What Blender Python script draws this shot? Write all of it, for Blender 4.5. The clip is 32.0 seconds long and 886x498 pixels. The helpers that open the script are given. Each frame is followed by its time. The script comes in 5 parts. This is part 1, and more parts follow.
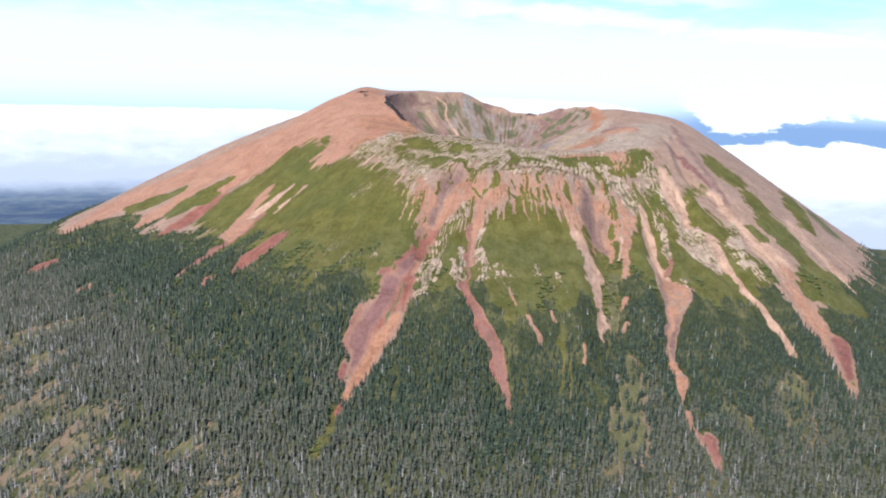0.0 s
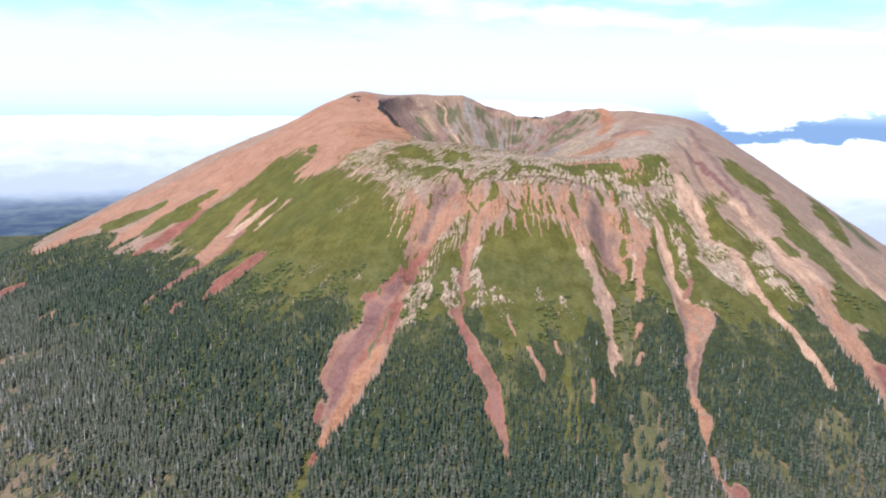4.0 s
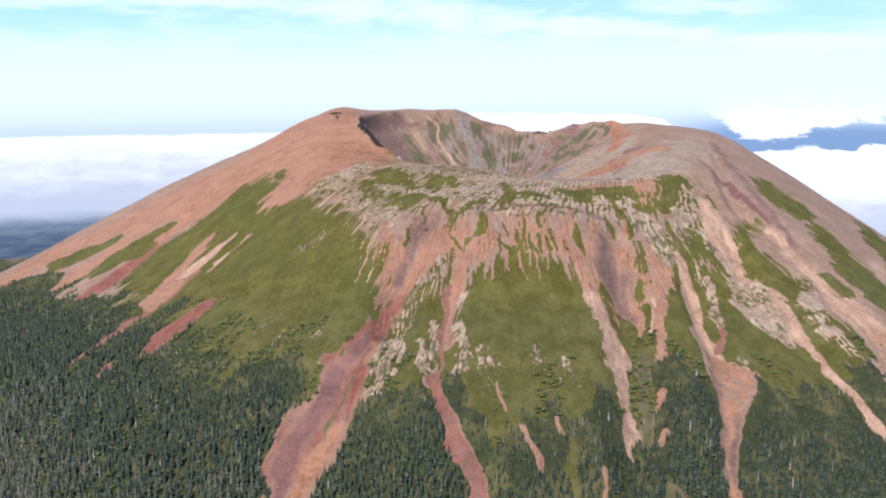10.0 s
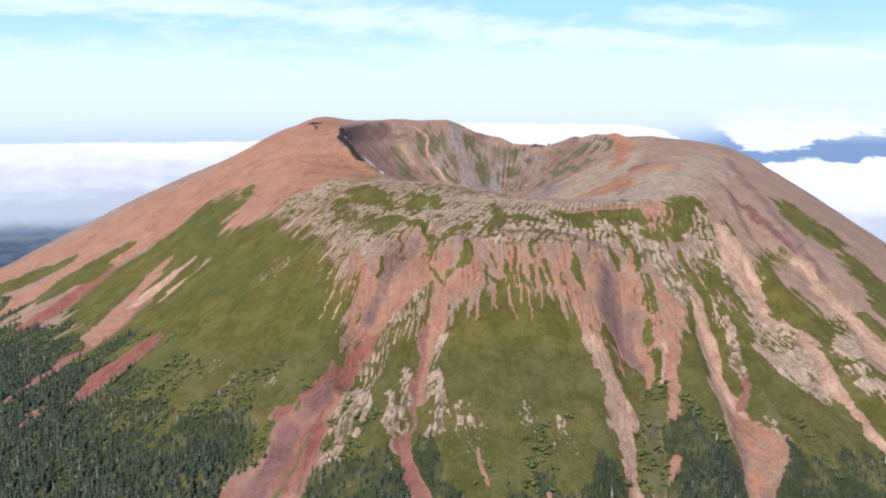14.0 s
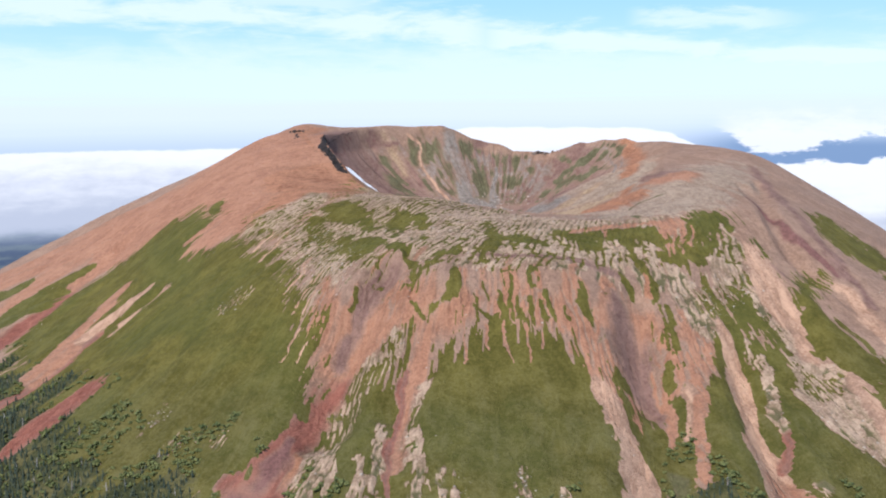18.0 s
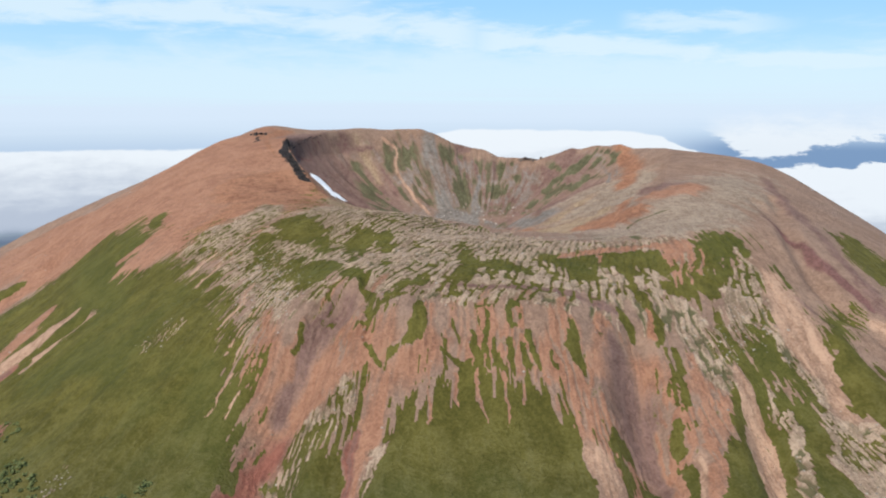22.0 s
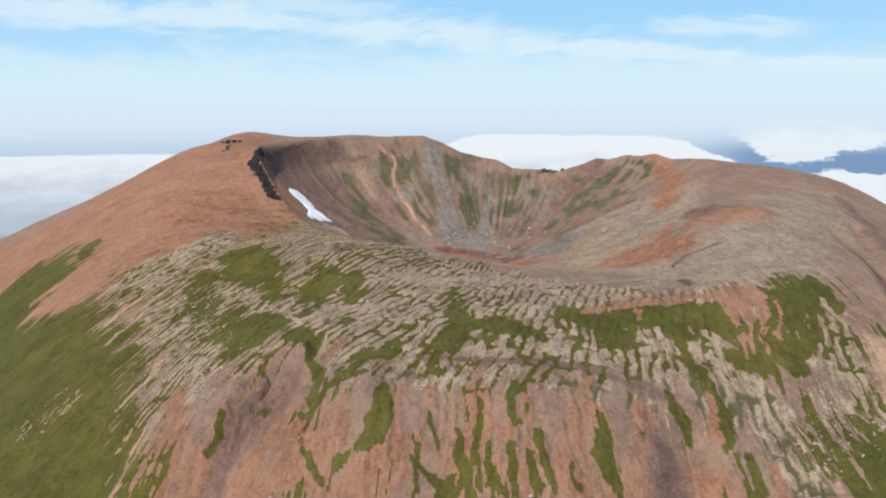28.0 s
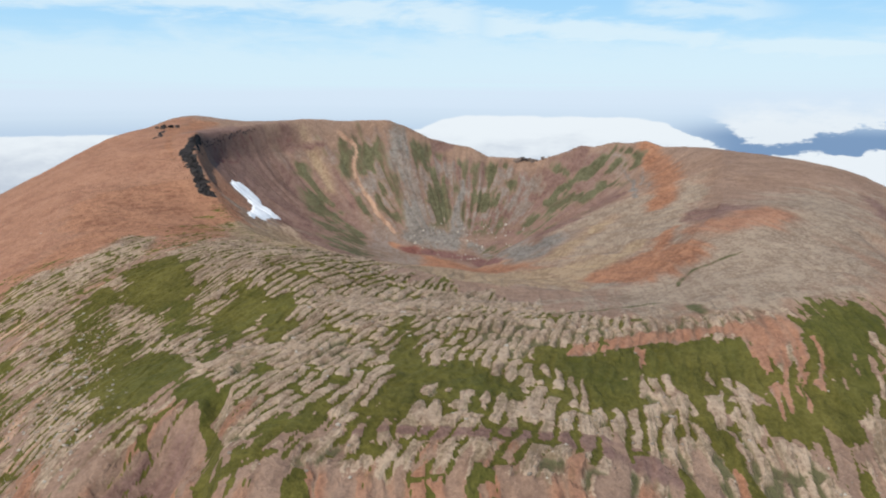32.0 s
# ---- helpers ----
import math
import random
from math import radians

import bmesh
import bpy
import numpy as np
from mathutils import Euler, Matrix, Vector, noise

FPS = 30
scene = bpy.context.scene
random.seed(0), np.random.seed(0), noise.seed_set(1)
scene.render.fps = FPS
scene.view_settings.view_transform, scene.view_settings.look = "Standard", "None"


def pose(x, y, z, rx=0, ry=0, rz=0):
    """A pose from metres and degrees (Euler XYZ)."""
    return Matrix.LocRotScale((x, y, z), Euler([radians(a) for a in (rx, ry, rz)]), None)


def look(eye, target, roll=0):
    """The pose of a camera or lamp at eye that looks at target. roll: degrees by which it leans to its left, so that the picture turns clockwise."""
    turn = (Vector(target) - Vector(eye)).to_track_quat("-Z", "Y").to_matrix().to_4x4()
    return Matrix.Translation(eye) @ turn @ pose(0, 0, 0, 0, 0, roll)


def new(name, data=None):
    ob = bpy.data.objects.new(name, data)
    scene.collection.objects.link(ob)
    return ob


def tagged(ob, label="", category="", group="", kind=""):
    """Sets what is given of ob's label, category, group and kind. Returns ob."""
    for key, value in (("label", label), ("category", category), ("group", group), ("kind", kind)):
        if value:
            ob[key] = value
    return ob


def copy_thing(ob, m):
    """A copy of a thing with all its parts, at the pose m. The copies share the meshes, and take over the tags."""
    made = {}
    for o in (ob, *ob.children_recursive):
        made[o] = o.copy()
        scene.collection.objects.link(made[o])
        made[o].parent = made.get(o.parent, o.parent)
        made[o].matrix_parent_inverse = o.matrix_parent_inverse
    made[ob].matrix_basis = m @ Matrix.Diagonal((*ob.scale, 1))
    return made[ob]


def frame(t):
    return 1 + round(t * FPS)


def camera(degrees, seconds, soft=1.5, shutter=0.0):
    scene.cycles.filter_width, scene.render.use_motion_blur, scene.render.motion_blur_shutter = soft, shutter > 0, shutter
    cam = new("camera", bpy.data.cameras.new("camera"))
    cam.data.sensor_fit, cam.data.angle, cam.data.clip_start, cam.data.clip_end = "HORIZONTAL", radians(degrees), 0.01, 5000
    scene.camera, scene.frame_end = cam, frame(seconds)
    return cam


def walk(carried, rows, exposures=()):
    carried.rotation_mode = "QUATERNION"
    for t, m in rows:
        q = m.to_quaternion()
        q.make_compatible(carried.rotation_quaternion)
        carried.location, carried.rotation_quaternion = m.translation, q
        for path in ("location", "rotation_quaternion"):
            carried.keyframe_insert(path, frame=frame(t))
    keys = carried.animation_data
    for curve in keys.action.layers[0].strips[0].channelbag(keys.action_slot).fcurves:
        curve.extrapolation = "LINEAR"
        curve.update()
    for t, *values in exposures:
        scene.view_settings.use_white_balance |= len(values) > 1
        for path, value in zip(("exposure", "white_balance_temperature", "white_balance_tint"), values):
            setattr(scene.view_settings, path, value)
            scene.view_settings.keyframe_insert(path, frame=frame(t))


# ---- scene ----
EXPOSURES = ((0.0, 0.66, 5760, 11), (8.0, 0.68, 5780, 11), (9.0, 0.48, 5880, 14), (10.0, 0.44, 5920, 15), (14.0, 0.36, 5980, 15), (18.0, 0.32, 6000, 14), (21.0, 0.12, 6160, 8), (32.0, 0.07, 6240, 7))
cam = camera(53.07, 32.0, soft=2.05)


def flight_row(t, x, y, z, yaw, dip, lean):
    """One row of the flight: place, then the heading east of north, the downward tilt and the lean, in degrees."""
    a, b = radians(yaw), radians(dip)
    ahead = Vector((math.sin(a) * math.cos(b), math.cos(a) * math.cos(b), -math.sin(b)))
    eye = Vector((x, y, z))
    return (t, look(eye, eye + 100 * ahead, lean))


PATH = [
    flight_row(0, 150.0, -1800.0, 994.0, -7.618, 10.670, 1.732),
    flight_row(0.5, 153.1, -1783.4, 993.4, -8.158, 10.678, 1.164),
    flight_row(1, 155.6, -1766.4, 993.1, -8.374, 10.713, 0.802),
    flight_row(1.5, 157.4, -1749.5, 992.9, -8.262, 10.952, 0.876),
    flight_row(2, 158.7, -1732.5, 993.0, -8.145, 11.046, 1.032),
    flight_row(2.5, 159.8, -1715.7, 993.0, -8.239, 10.887, 1.100),
    flight_row(3, 160.5, -1698.8, 993.0, -8.447, 10.721, 0.901),
    flight_row(3.5, 161.3, -1682.2, 992.8, -8.667, 10.542, 0.706),
    flight_row(5.5, 164.3, -1613.5, 991.9, -8.507, 10.291, 0.814),
    flight_row(6, 165.5, -1596.7, 992.5, -8.658, 10.074, 0.721),
    flight_row(6.5, 166.7, -1579.5, 993.1, -9.083, 9.877, 0.549),
    flight_row(7, 167.5, -1562.4, 993.3, -9.521, 9.791, 0.398),
    flight_row(7.5, 168.2, -1545.3, 993.1, -10.018, 9.646, 0.083),
    flight_row(8, 168.7, -1528.1, 992.8, -10.174, 9.536, -0.282),
    flight_row(8.5, 169.3, -1510.8, 992.7, -10.241, 9.401, -0.656),
    flight_row(9, 170.1, -1493.4, 992.6, -10.143, 9.403, -0.729),
    flight_row(9.5, 170.6, -1476.0, 992.5, -10.007, 9.588, -0.500),
    flight_row(10, 170.8, -1459.0, 992.2, -9.607, 9.615, -0.425),
    flight_row(10.5, 170.5, -1442.1, 992.0, -9.017, 9.456, -0.530),
    flight_row(11, 169.9, -1425.1, 992.0, -8.814, 9.451, -0.431),
    flight_row(11.5, 169.7, -1407.9, 992.1, -8.969, 9.440, -0.270),
    flight_row(12, 170.1, -1391.0, 991.9, -9.124, 9.359, 0.124),
    flight_row(12.5, 170.7, -1374.1, 991.7, -8.993, 9.235, 0.445),
    flight_row(13, 170.9, -1356.8, 991.8, -9.061, 9.196, 0.416),
    flight_row(13.5, 170.7, -1339.3, 992.0, -9.252, 9.100, 0.198),
    flight_row(14, 170.7, -1322.3, 992.2, -9.704, 9.010, -0.015),
    flight_row(14.5, 170.7, -1305.9, 992.0, -9.800, 9.070, -0.281),
    flight_row(16.5, 169.2, -1240.3, 992.4, -10.360, 8.931, -0.470),
    flight_row(17, 169.3, -1223.6, 992.3, -10.659, 8.767, -0.510),
    flight_row(17.5, 169.5, -1207.1, 992.3, -10.544, 8.674, -0.386),
    flight_row(18, 169.2, -1191.1, 992.3, -10.212, 8.695, -0.617),
    flight_row(18.5, 168.7, -1174.9, 992.7, -10.077, 8.671, -0.905),
    flight_row(19, 168.2, -1158.3, 993.2, -10.015, 8.484, -1.014),
    flight_row(19.5, 168.0, -1141.8, 993.1, -10.092, 8.114, -0.774),
    flight_row(20, 167.6, -1125.3, 993.1, -10.021, 7.939, -0.620),
    flight_row(20.5, 167.0, -1108.9, 992.8, -9.723, 7.996, -0.420),
    flight_row(21, 166.6, -1092.8, 992.7, -9.547, 8.319, -0.142),
    flight_row(21.5, 166.2, -1076.8, 992.6, -9.562, 8.514, -0.028),
    flight_row(22, 165.6, -1060.7, 992.6, -9.576, 8.583, -0.159),
    flight_row(22.5, 165.1, -1044.7, 992.4, -9.692, 8.607, -0.360),
    flight_row(23, 164.7, -1028.6, 992.1, -9.758, 8.725, -0.344),
    flight_row(23.5, 163.9, -1012.9, 992.0, -9.744, 8.841, -0.294),
    flight_row(24, 163.4, -997.2, 991.9, -9.858, 8.920, -0.226),
    flight_row(24.5, 162.7, -981.1, 992.1, -9.941, 9.172, -0.212),
    flight_row(25, 162.2, -965.5, 992.0, -10.119, 9.126, -0.043),
    flight_row(25.5, 161.5, -950.4, 992.0, -10.191, 8.786, -0.066),
    flight_row(27.5, 158.4, -888.1, 992.1, -10.971, 8.130, 0.773),
    flight_row(28, 157.9, -872.1, 992.3, -11.087, 8.274, -0.131),
    flight_row(28.5, 156.6, -856.4, 992.7, -11.079, 7.911, -0.393),
    flight_row(29, 155.9, -840.8, 992.7, -10.633, 8.213, -0.009),
    flight_row(29.5, 155.0, -825.5, 992.7, -9.859, 8.823, 0.325),
    flight_row(30, 154.0, -810.5, 992.7, -9.469, 9.269, 0.041),
    flight_row(30.5, 152.8, -795.5, 992.9, -9.488, 9.311, -0.193),
    flight_row(31, 152.4, -780.2, 993.2, -9.737, 9.209, -0.375),
    flight_row(31.5, 151.2, -764.9, 993.6, -9.701, 9.443, -0.412),
    flight_row(32, 150.0, -750.0, 994.0, -9.808, 9.463, 0.024),
]
walk(cam, PATH, EXPOSURES)
# ---- sky, cloud sea and sun ----
SUN_UP, SUN_FROM = radians(50), radians(-162)      # height, and bearing from +y clockwise


def ramp(nt, value, stops, interp="EASE"):
    n = nt.nodes.new("ShaderNodeValToRGB")
    n.color_ramp.interpolation = interp
    els = n.color_ramp.elements
    while len(els) < len(stops):
        els.new(0.5)
    for e, (p, c) in zip(els, stops):
        e.position = p
        e.color = (c, c, c, 1) if isinstance(c, (int, float)) else (*c, 1)
    nt.links.new(value, n.inputs[0])
    return n.outputs[0]


def calc(nt, op, a, b=0.0, c=0.0, clamp=False):
    n = nt.nodes.new("ShaderNodeMath")
    n.operation, n.use_clamp = op, clamp
    for i, v in enumerate((a, b, c)):
        if isinstance(v, (int, float)):
            n.inputs[i].default_value = v
        else:
            nt.links.new(v, n.inputs[i])
    return n.outputs[0]


def blend(nt, fac, a, b, kind="MIX"):
    n = nt.nodes.new("ShaderNodeMix")
    n.data_type, n.blend_type = "RGBA", kind
    for sock, v in ((n.inputs[0], fac), (n.inputs[6], a), (n.inputs[7], b)):
        if isinstance(v, (int, float)):
            sock.default_value = v
        elif isinstance(v, tuple):
            sock.default_value = (*v, 1)
        else:
            nt.links.new(v, sock)
    return n.outputs[2]


def fractal(nt, vec, scale, detail=4.0, rough=0.55, warp=0.0):
    n = nt.nodes.new("ShaderNodeTexNoise")
    n.inputs["Scale"].default_value = scale
    n.inputs["Detail"].default_value = detail
    n.inputs["Roughness"].default_value = rough
    n.inputs["Distortion"].default_value = warp
    if vec is not None:
        nt.links.new(vec, n.inputs["Vector"])
    return n.outputs["Fac"]


def pack3(nt, x, y, z=0.0):
    n = nt.nodes.new("ShaderNodeCombineXYZ")
    for i, v in enumerate((x, y, z)):
        if isinstance(v, (int, float)):
            n.inputs[i].default_value = v
        else:
            nt.links.new(v, n.inputs[i])
    return n.outputs[0]


def step(nt, v, lo, hi):
    n = nt.nodes.new("ShaderNodeMapRange")
    n.interpolation_type = "SMOOTHSTEP"
    nt.links.new(v, n.inputs[0])
    for i, w in ((1, lo), (2, hi)):
        if isinstance(w, (int, float)):
            n.inputs[i].default_value = w
        else:
            nt.links.new(w, n.inputs[i])
    return n.outputs[0]


def make_world():
    w = bpy.data.worlds.new("sky")
    scene.world = w
    w.use_nodes = True
    nt = w.node_tree
    nt.nodes.clear()
    sky = nt.nodes.new("ShaderNodeTexSky")
    sky.sky_type, sky.sun_disc = "NISHITA", False
    sky.sun_elevation, sky.sun_rotation = SUN_UP, SUN_FROM
    sky.altitude = 900
    way = nt.nodes.new("ShaderNodeTexCoord").outputs["Generated"]
    sep = nt.nodes.new("ShaderNodeSeparateXYZ")
    nt.links.new(way, sep.inputs[0])
    up = calc(nt, "MULTIPLY", calc(nt, "ARCSINE", sep.outputs[2]), 57.2958)
    side = calc(nt, "MULTIPLY", calc(nt, "ARCTAN2", sep.outputs[0], sep.outputs[1]), 57.2958)
    haze = (6.5, 7.3, 8.55)
    # high streaks: two long bands and three loose ones, ragged along their rims
    v1 = pack3(nt, calc(nt, "MULTIPLY", side, 0.16), calc(nt, "MULTIPLY", up, 0.6), 3.3)
    v2 = pack3(nt, calc(nt, "MULTIPLY", side, 0.4), calc(nt, "MULTIPLY", up, 1.9), 7.1)
    soft_rag = calc(nt, "SUBTRACT", fractal(nt, v1, 1.0, 5, 0.6, 0.5), 0.5)
    fine_rag = calc(nt, "SUBTRACT", fractal(nt, v2, 1.0, 5, 0.65, 0.6), 0.5)
    rag = calc(nt, "ADD", calc(nt, "MULTIPLY", soft_rag, 3.2), calc(nt, "MULTIPLY", fine_rag, 1.6))
    turn = calc(nt, "DIVIDE", calc(nt, "ADD", side, 60.0), 120.0)

    def streak(heights, wide, strong, fades):
        """A band of cirrus: (bearing, height) along its middle, its half width, and where it begins and ends."""
        mid = calc(nt, "MULTIPLY", ramp(nt, turn, [((b + 60) / 120, h / 10) for b, h in heights], "LINEAR"), 10.0)
        off = calc(nt, "ABSOLUTE", calc(nt, "SUBTRACT", up, mid))
        body = step(nt, calc(nt, "ADD", off, calc(nt, "MULTIPLY", rag, 0.35 + wide * 0.75)), wide * 1.5, wide * 0.1)
        b0, b1, b2, b3 = fades
        ends = calc(nt, "MULTIPLY", step(nt, side, b0, b1), step(nt, side, b3, b2))
        return calc(nt, "MULTIPLY", calc(nt, "MULTIPLY", body, ends), strong)

    veil = calc(nt, "MULTIPLY", step(nt, calc(nt, "ADD", up, calc(nt, "MULTIPLY", rag, 1.3)), 5.4, 2.6), 0.74)
    for band in (((( -60, 6.6), (-30, 6.3), (-17, 5.7), (-10, 5.2), (-6, 4.7)), 0.95, 0.95, (-60, -50, -9, -5)),
                 (((-9, 4.9), (-2, 4.5), (8, 3.5), (16, 2.9), (40, 2.4)), 0.8, 0.95, (-9.5, -6, 14, 40)),
                 (((0, 5.5), (6, 5.4), (14, 5.0)), 0.5, 0.75, (1.0, 3.0, 8, 13)),
                 (((-32, 7.8), (-24, 7.4), (-20, 7.1)), 0.45, 0.6, (-33, -30, -22, -19)),
                 (((-26, 6.9), (-20, 7.0), (-14, 6.6)), 0.7, 0.7, (-25, -22, -17, -12)),
                 (((-60, 9.5), (0, 10.0), (60, 9.0)), 1.4, 0.6, (-60, -50, 50, 60))):
        veil = calc(nt, "MAXIMUM", veil, streak(*band))
    clear = blend(nt, step(nt, up, 1.0, 8.0), (5.2, 7.4, 8.9), (3.3, 6.0, 8.7))
    clear = blend(nt, step(nt, up, 8.5, 45.0), clear, (1.1, 2.1, 3.9))
    col = blend(nt, calc(nt, "MULTIPLY", veil, 0.92), clear, blend(nt, step(nt, up, 10.0, 60.0), (7.0, 8.05, 8.65), (3.4, 3.6, 3.9)))
    # pale layer that lies on the horizon
    v3 = pack3(nt, calc(nt, "MULTIPLY", side, 0.03), calc(nt, "MULTIPLY", up, 1.6), 1.0)
    thin = calc(nt, "MULTIPLY", calc(nt, "SUBTRACT", fractal(nt, v3, 1.0, 5, 0.65), 0.5), 3.4)
    low = calc(nt, "SUBTRACT", 1.0, step(nt, calc(nt, "ADD", up, thin), 0.1, 1.9))
    col = blend(nt, calc(nt, "MULTIPLY", low, 0.8), col, haze)
    # sea and land under the clouds: hazy to the west, open to the east
    east = step(nt, side, 3.0, 9.0)
    far = blend(nt, step(nt, up, -8.5, -3.5), blend(nt, step(nt, fractal(nt, pack3(nt, calc(nt, "MULTIPLY", side, 0.5), calc(nt, "MULTIPLY", up, 3.0), 9.0), 1.0, 5, 0.65), 0.4, 0.65), (0.6, 0.9, 1.6), (1.2, 1.6, 2.0)), blend(nt, east, (4.9, 6.0, 7.5), (1.8, 2.9, 4.8)))
    far = blend(nt, step(nt, up, -2.2, -0.9), far, blend(nt, east, (5.9, 6.9, 8.1), (5.2, 6.4, 7.9)))
    under = calc(nt, "SUBTRACT", 1.0, step(nt, calc(nt, "ADD", up, calc(nt, "MULTIPLY", thin, 0.3)), -1.3, -0.1))
    col = blend(nt, under, col, far)
    # the cloud sea: decks with ragged rims, seen from above
    v4 = pack3(nt, calc(nt, "MULTIPLY", side, 0.11), calc(nt, "MULTIPLY", up, 0.5), 5.0)
    v5 = pack3(nt, calc(nt, "MULTIPLY", side, 0.55), calc(nt, "MULTIPLY", up, 1.5), 2.0)
    wisp = calc(nt, "SUBTRACT", fractal(nt, v5, 1.0, 6, 0.62), 0.5)
    puff = calc(nt, "ADD", calc(nt, "MULTIPLY", calc(nt, "SUBTRACT", fractal(nt, v4, 1.0, 4), 0.5), 3.0), calc(nt, "MULTIPLY", wisp, 1.9))
    edge = ramp(nt, calc(nt, "DIVIDE", calc(nt, "ADD", side, 180.0), 360.0), [(0.40, 0.3125), (0.4667, 0.3125), (0.475, 0.60), (0.507, 0.585), (0.5130, 0.47), (0.5175, 0.22), (0.523, 0.09), (0.56, 0.08), (0.60, 0.3)], "LINEAR")
    top = calc(nt, "MULTIPLY_ADD", edge, 4.0, -3.3)
    ragged = calc(nt, "MULTIPLY", calc(nt, "ADD", 0.15, calc(nt, "MULTIPLY", east, 0.6)), puff)
    roof = calc(nt, "SUBTRACT", 1.0, step(nt, calc(nt, "ADD", up, ragged), calc(nt, "SUBTRACT", top, 0.07), calc(nt, "ADD", top, 0.07)))
    sole = step(nt, calc(nt, "ADD", up, calc(nt, "MULTIPLY", puff, 0.45)), calc(nt, "SUBTRACT", -7.5, calc(nt, "MULTIPLY", east, 3.5)), calc(nt, "SUBTRACT", -6.3, calc(nt, "MULTIPLY", east, 3.0)))
    deck = calc(nt, "MULTIPLY", roof, sole)
    shade = blend(nt, step(nt, calc(nt, "ADD", calc(nt, "ADD", up, calc(nt, "MULTIPLY", east, 2.5)), calc(nt, "MULTIPLY", puff, 1.5)), -5.7, -1.9), (4.7, 5.15, 6.1), (8.15, 8.4, 8.75))
    col = blend(nt, deck, col, shade)
    # a loose bank over the eastern gap
    foot = calc(nt, "MULTIPLY_ADD", ramp(nt, turn, [((b + 60) / 120, (h + 4) / 4) for b, h in ((6.5, -0.9), (8.3, -1.9), (9.3, -2.7), (11.5, -2.55), (13.2, -1.95), (16, -1.5), (40, -1.3))], "LINEAR"), 4.0, -4.0)
    lift = calc(nt, "SUBTRACT", calc(nt, "ADD", up, calc(nt, "MULTIPLY", wisp, 2.6)), foot)
    body = calc(nt, "MULTIPLY", step(nt, lift, -0.12, 0.25), calc(nt, "SUBTRACT", 1.0, step(nt, calc(nt, "ADD", up, calc(nt, "MULTIPLY", wisp, 2.2)), -1.5, 0.5)))
    body = calc(nt, "MULTIPLY", body, calc(nt, "MULTIPLY", step(nt, calc(nt, "ADD", side, calc(nt, "MULTIPLY", puff, 1.2)), 6.4, 8.4), 0.95))
    col = blend(nt, body, col, (8.0, 8.3, 8.7))
    both = nt.nodes.new("ShaderNodeMix")
    both.data_type = "RGBA"
    both.inputs[0].default_value = 0.93
    nt.links.new(sky.outputs[0], both.inputs[6])
    nt.links.new(col, both.inputs[7])
    bg = nt.nodes.new("ShaderNodeBackground")
    bg.inputs["Strength"].default_value = 0.104
    nt.links.new(both.outputs[2], bg.inputs[0])
    out = nt.nodes.new("ShaderNodeOutputWorld")
    nt.links.new(bg.outputs[0], out.inputs[0])


make_world()
sun = new("sun", bpy.data.lights.new("sun", "SUN"))
sun.data.energy, sun.data.angle, sun.data.color = 4.5, radians(0.8), (1.0, 0.9, 0.79)
sun.matrix_world = look((1200 * math.sin(SUN_FROM), 1200 * math.cos(SUN_FROM), 1200 * math.tan(SUN_UP)), (0, 0, 0))
# ---- materials ----
def blank(name):
    m = bpy.data.materials.new(name)
    m.use_nodes = True
    nt = m.node_tree
    return m, nt, nt.nodes["Principled BSDF"]


def relief(nt, bsdf, height, strength, dist):
    b = nt.nodes.new("ShaderNodeBump")
    b.inputs["Strength"].default_value, b.inputs["Distance"].default_value = strength, dist
    nt.links.new(height, b.inputs["Height"])
    nt.links.new(b.outputs[0], bsdf.inputs["Normal"])


def plain_material(name, dark, light, scale, rough=0.9, bump=0.3, dist=0.2, island=0.0, objects=0.0):
    """Two shades mixed by grain at two scales, with a share of chance from piece to piece."""
    m, nt, b = blank(name)
    pos = nt.nodes.new("ShaderNodeNewGeometry").outputs["Position"]
    big, fine = fractal(nt, pos, scale, 4, 0.6), fractal(nt, pos, scale * 6, 4, 0.65)
    v = calc(nt, "ADD", calc(nt, "MULTIPLY", big, 0.55), calc(nt, "MULTIPLY", fine, 0.45))
    if island:
        r = nt.nodes.new("ShaderNodeNewGeometry").outputs["Random Per Island"]
        v = calc(nt, "ADD", v, calc(nt, "MULTIPLY", calc(nt, "SUBTRACT", r, 0.5), island))
    if objects:
        r = nt.nodes.new("ShaderNodeObjectInfo").outputs["Random"]
        v = calc(nt, "ADD", v, calc(nt, "MULTIPLY", calc(nt, "SUBTRACT", r, 0.5), objects))
    nt.links.new(blend(nt, step(nt, v, 0.25, 0.75), dark, light), b.inputs["Base Color"])
    b.inputs["Roughness"].default_value = rough
    b.inputs["Specular IOR Level"].default_value = 0.25
    relief(nt, b, fine, bump, dist)
    return m


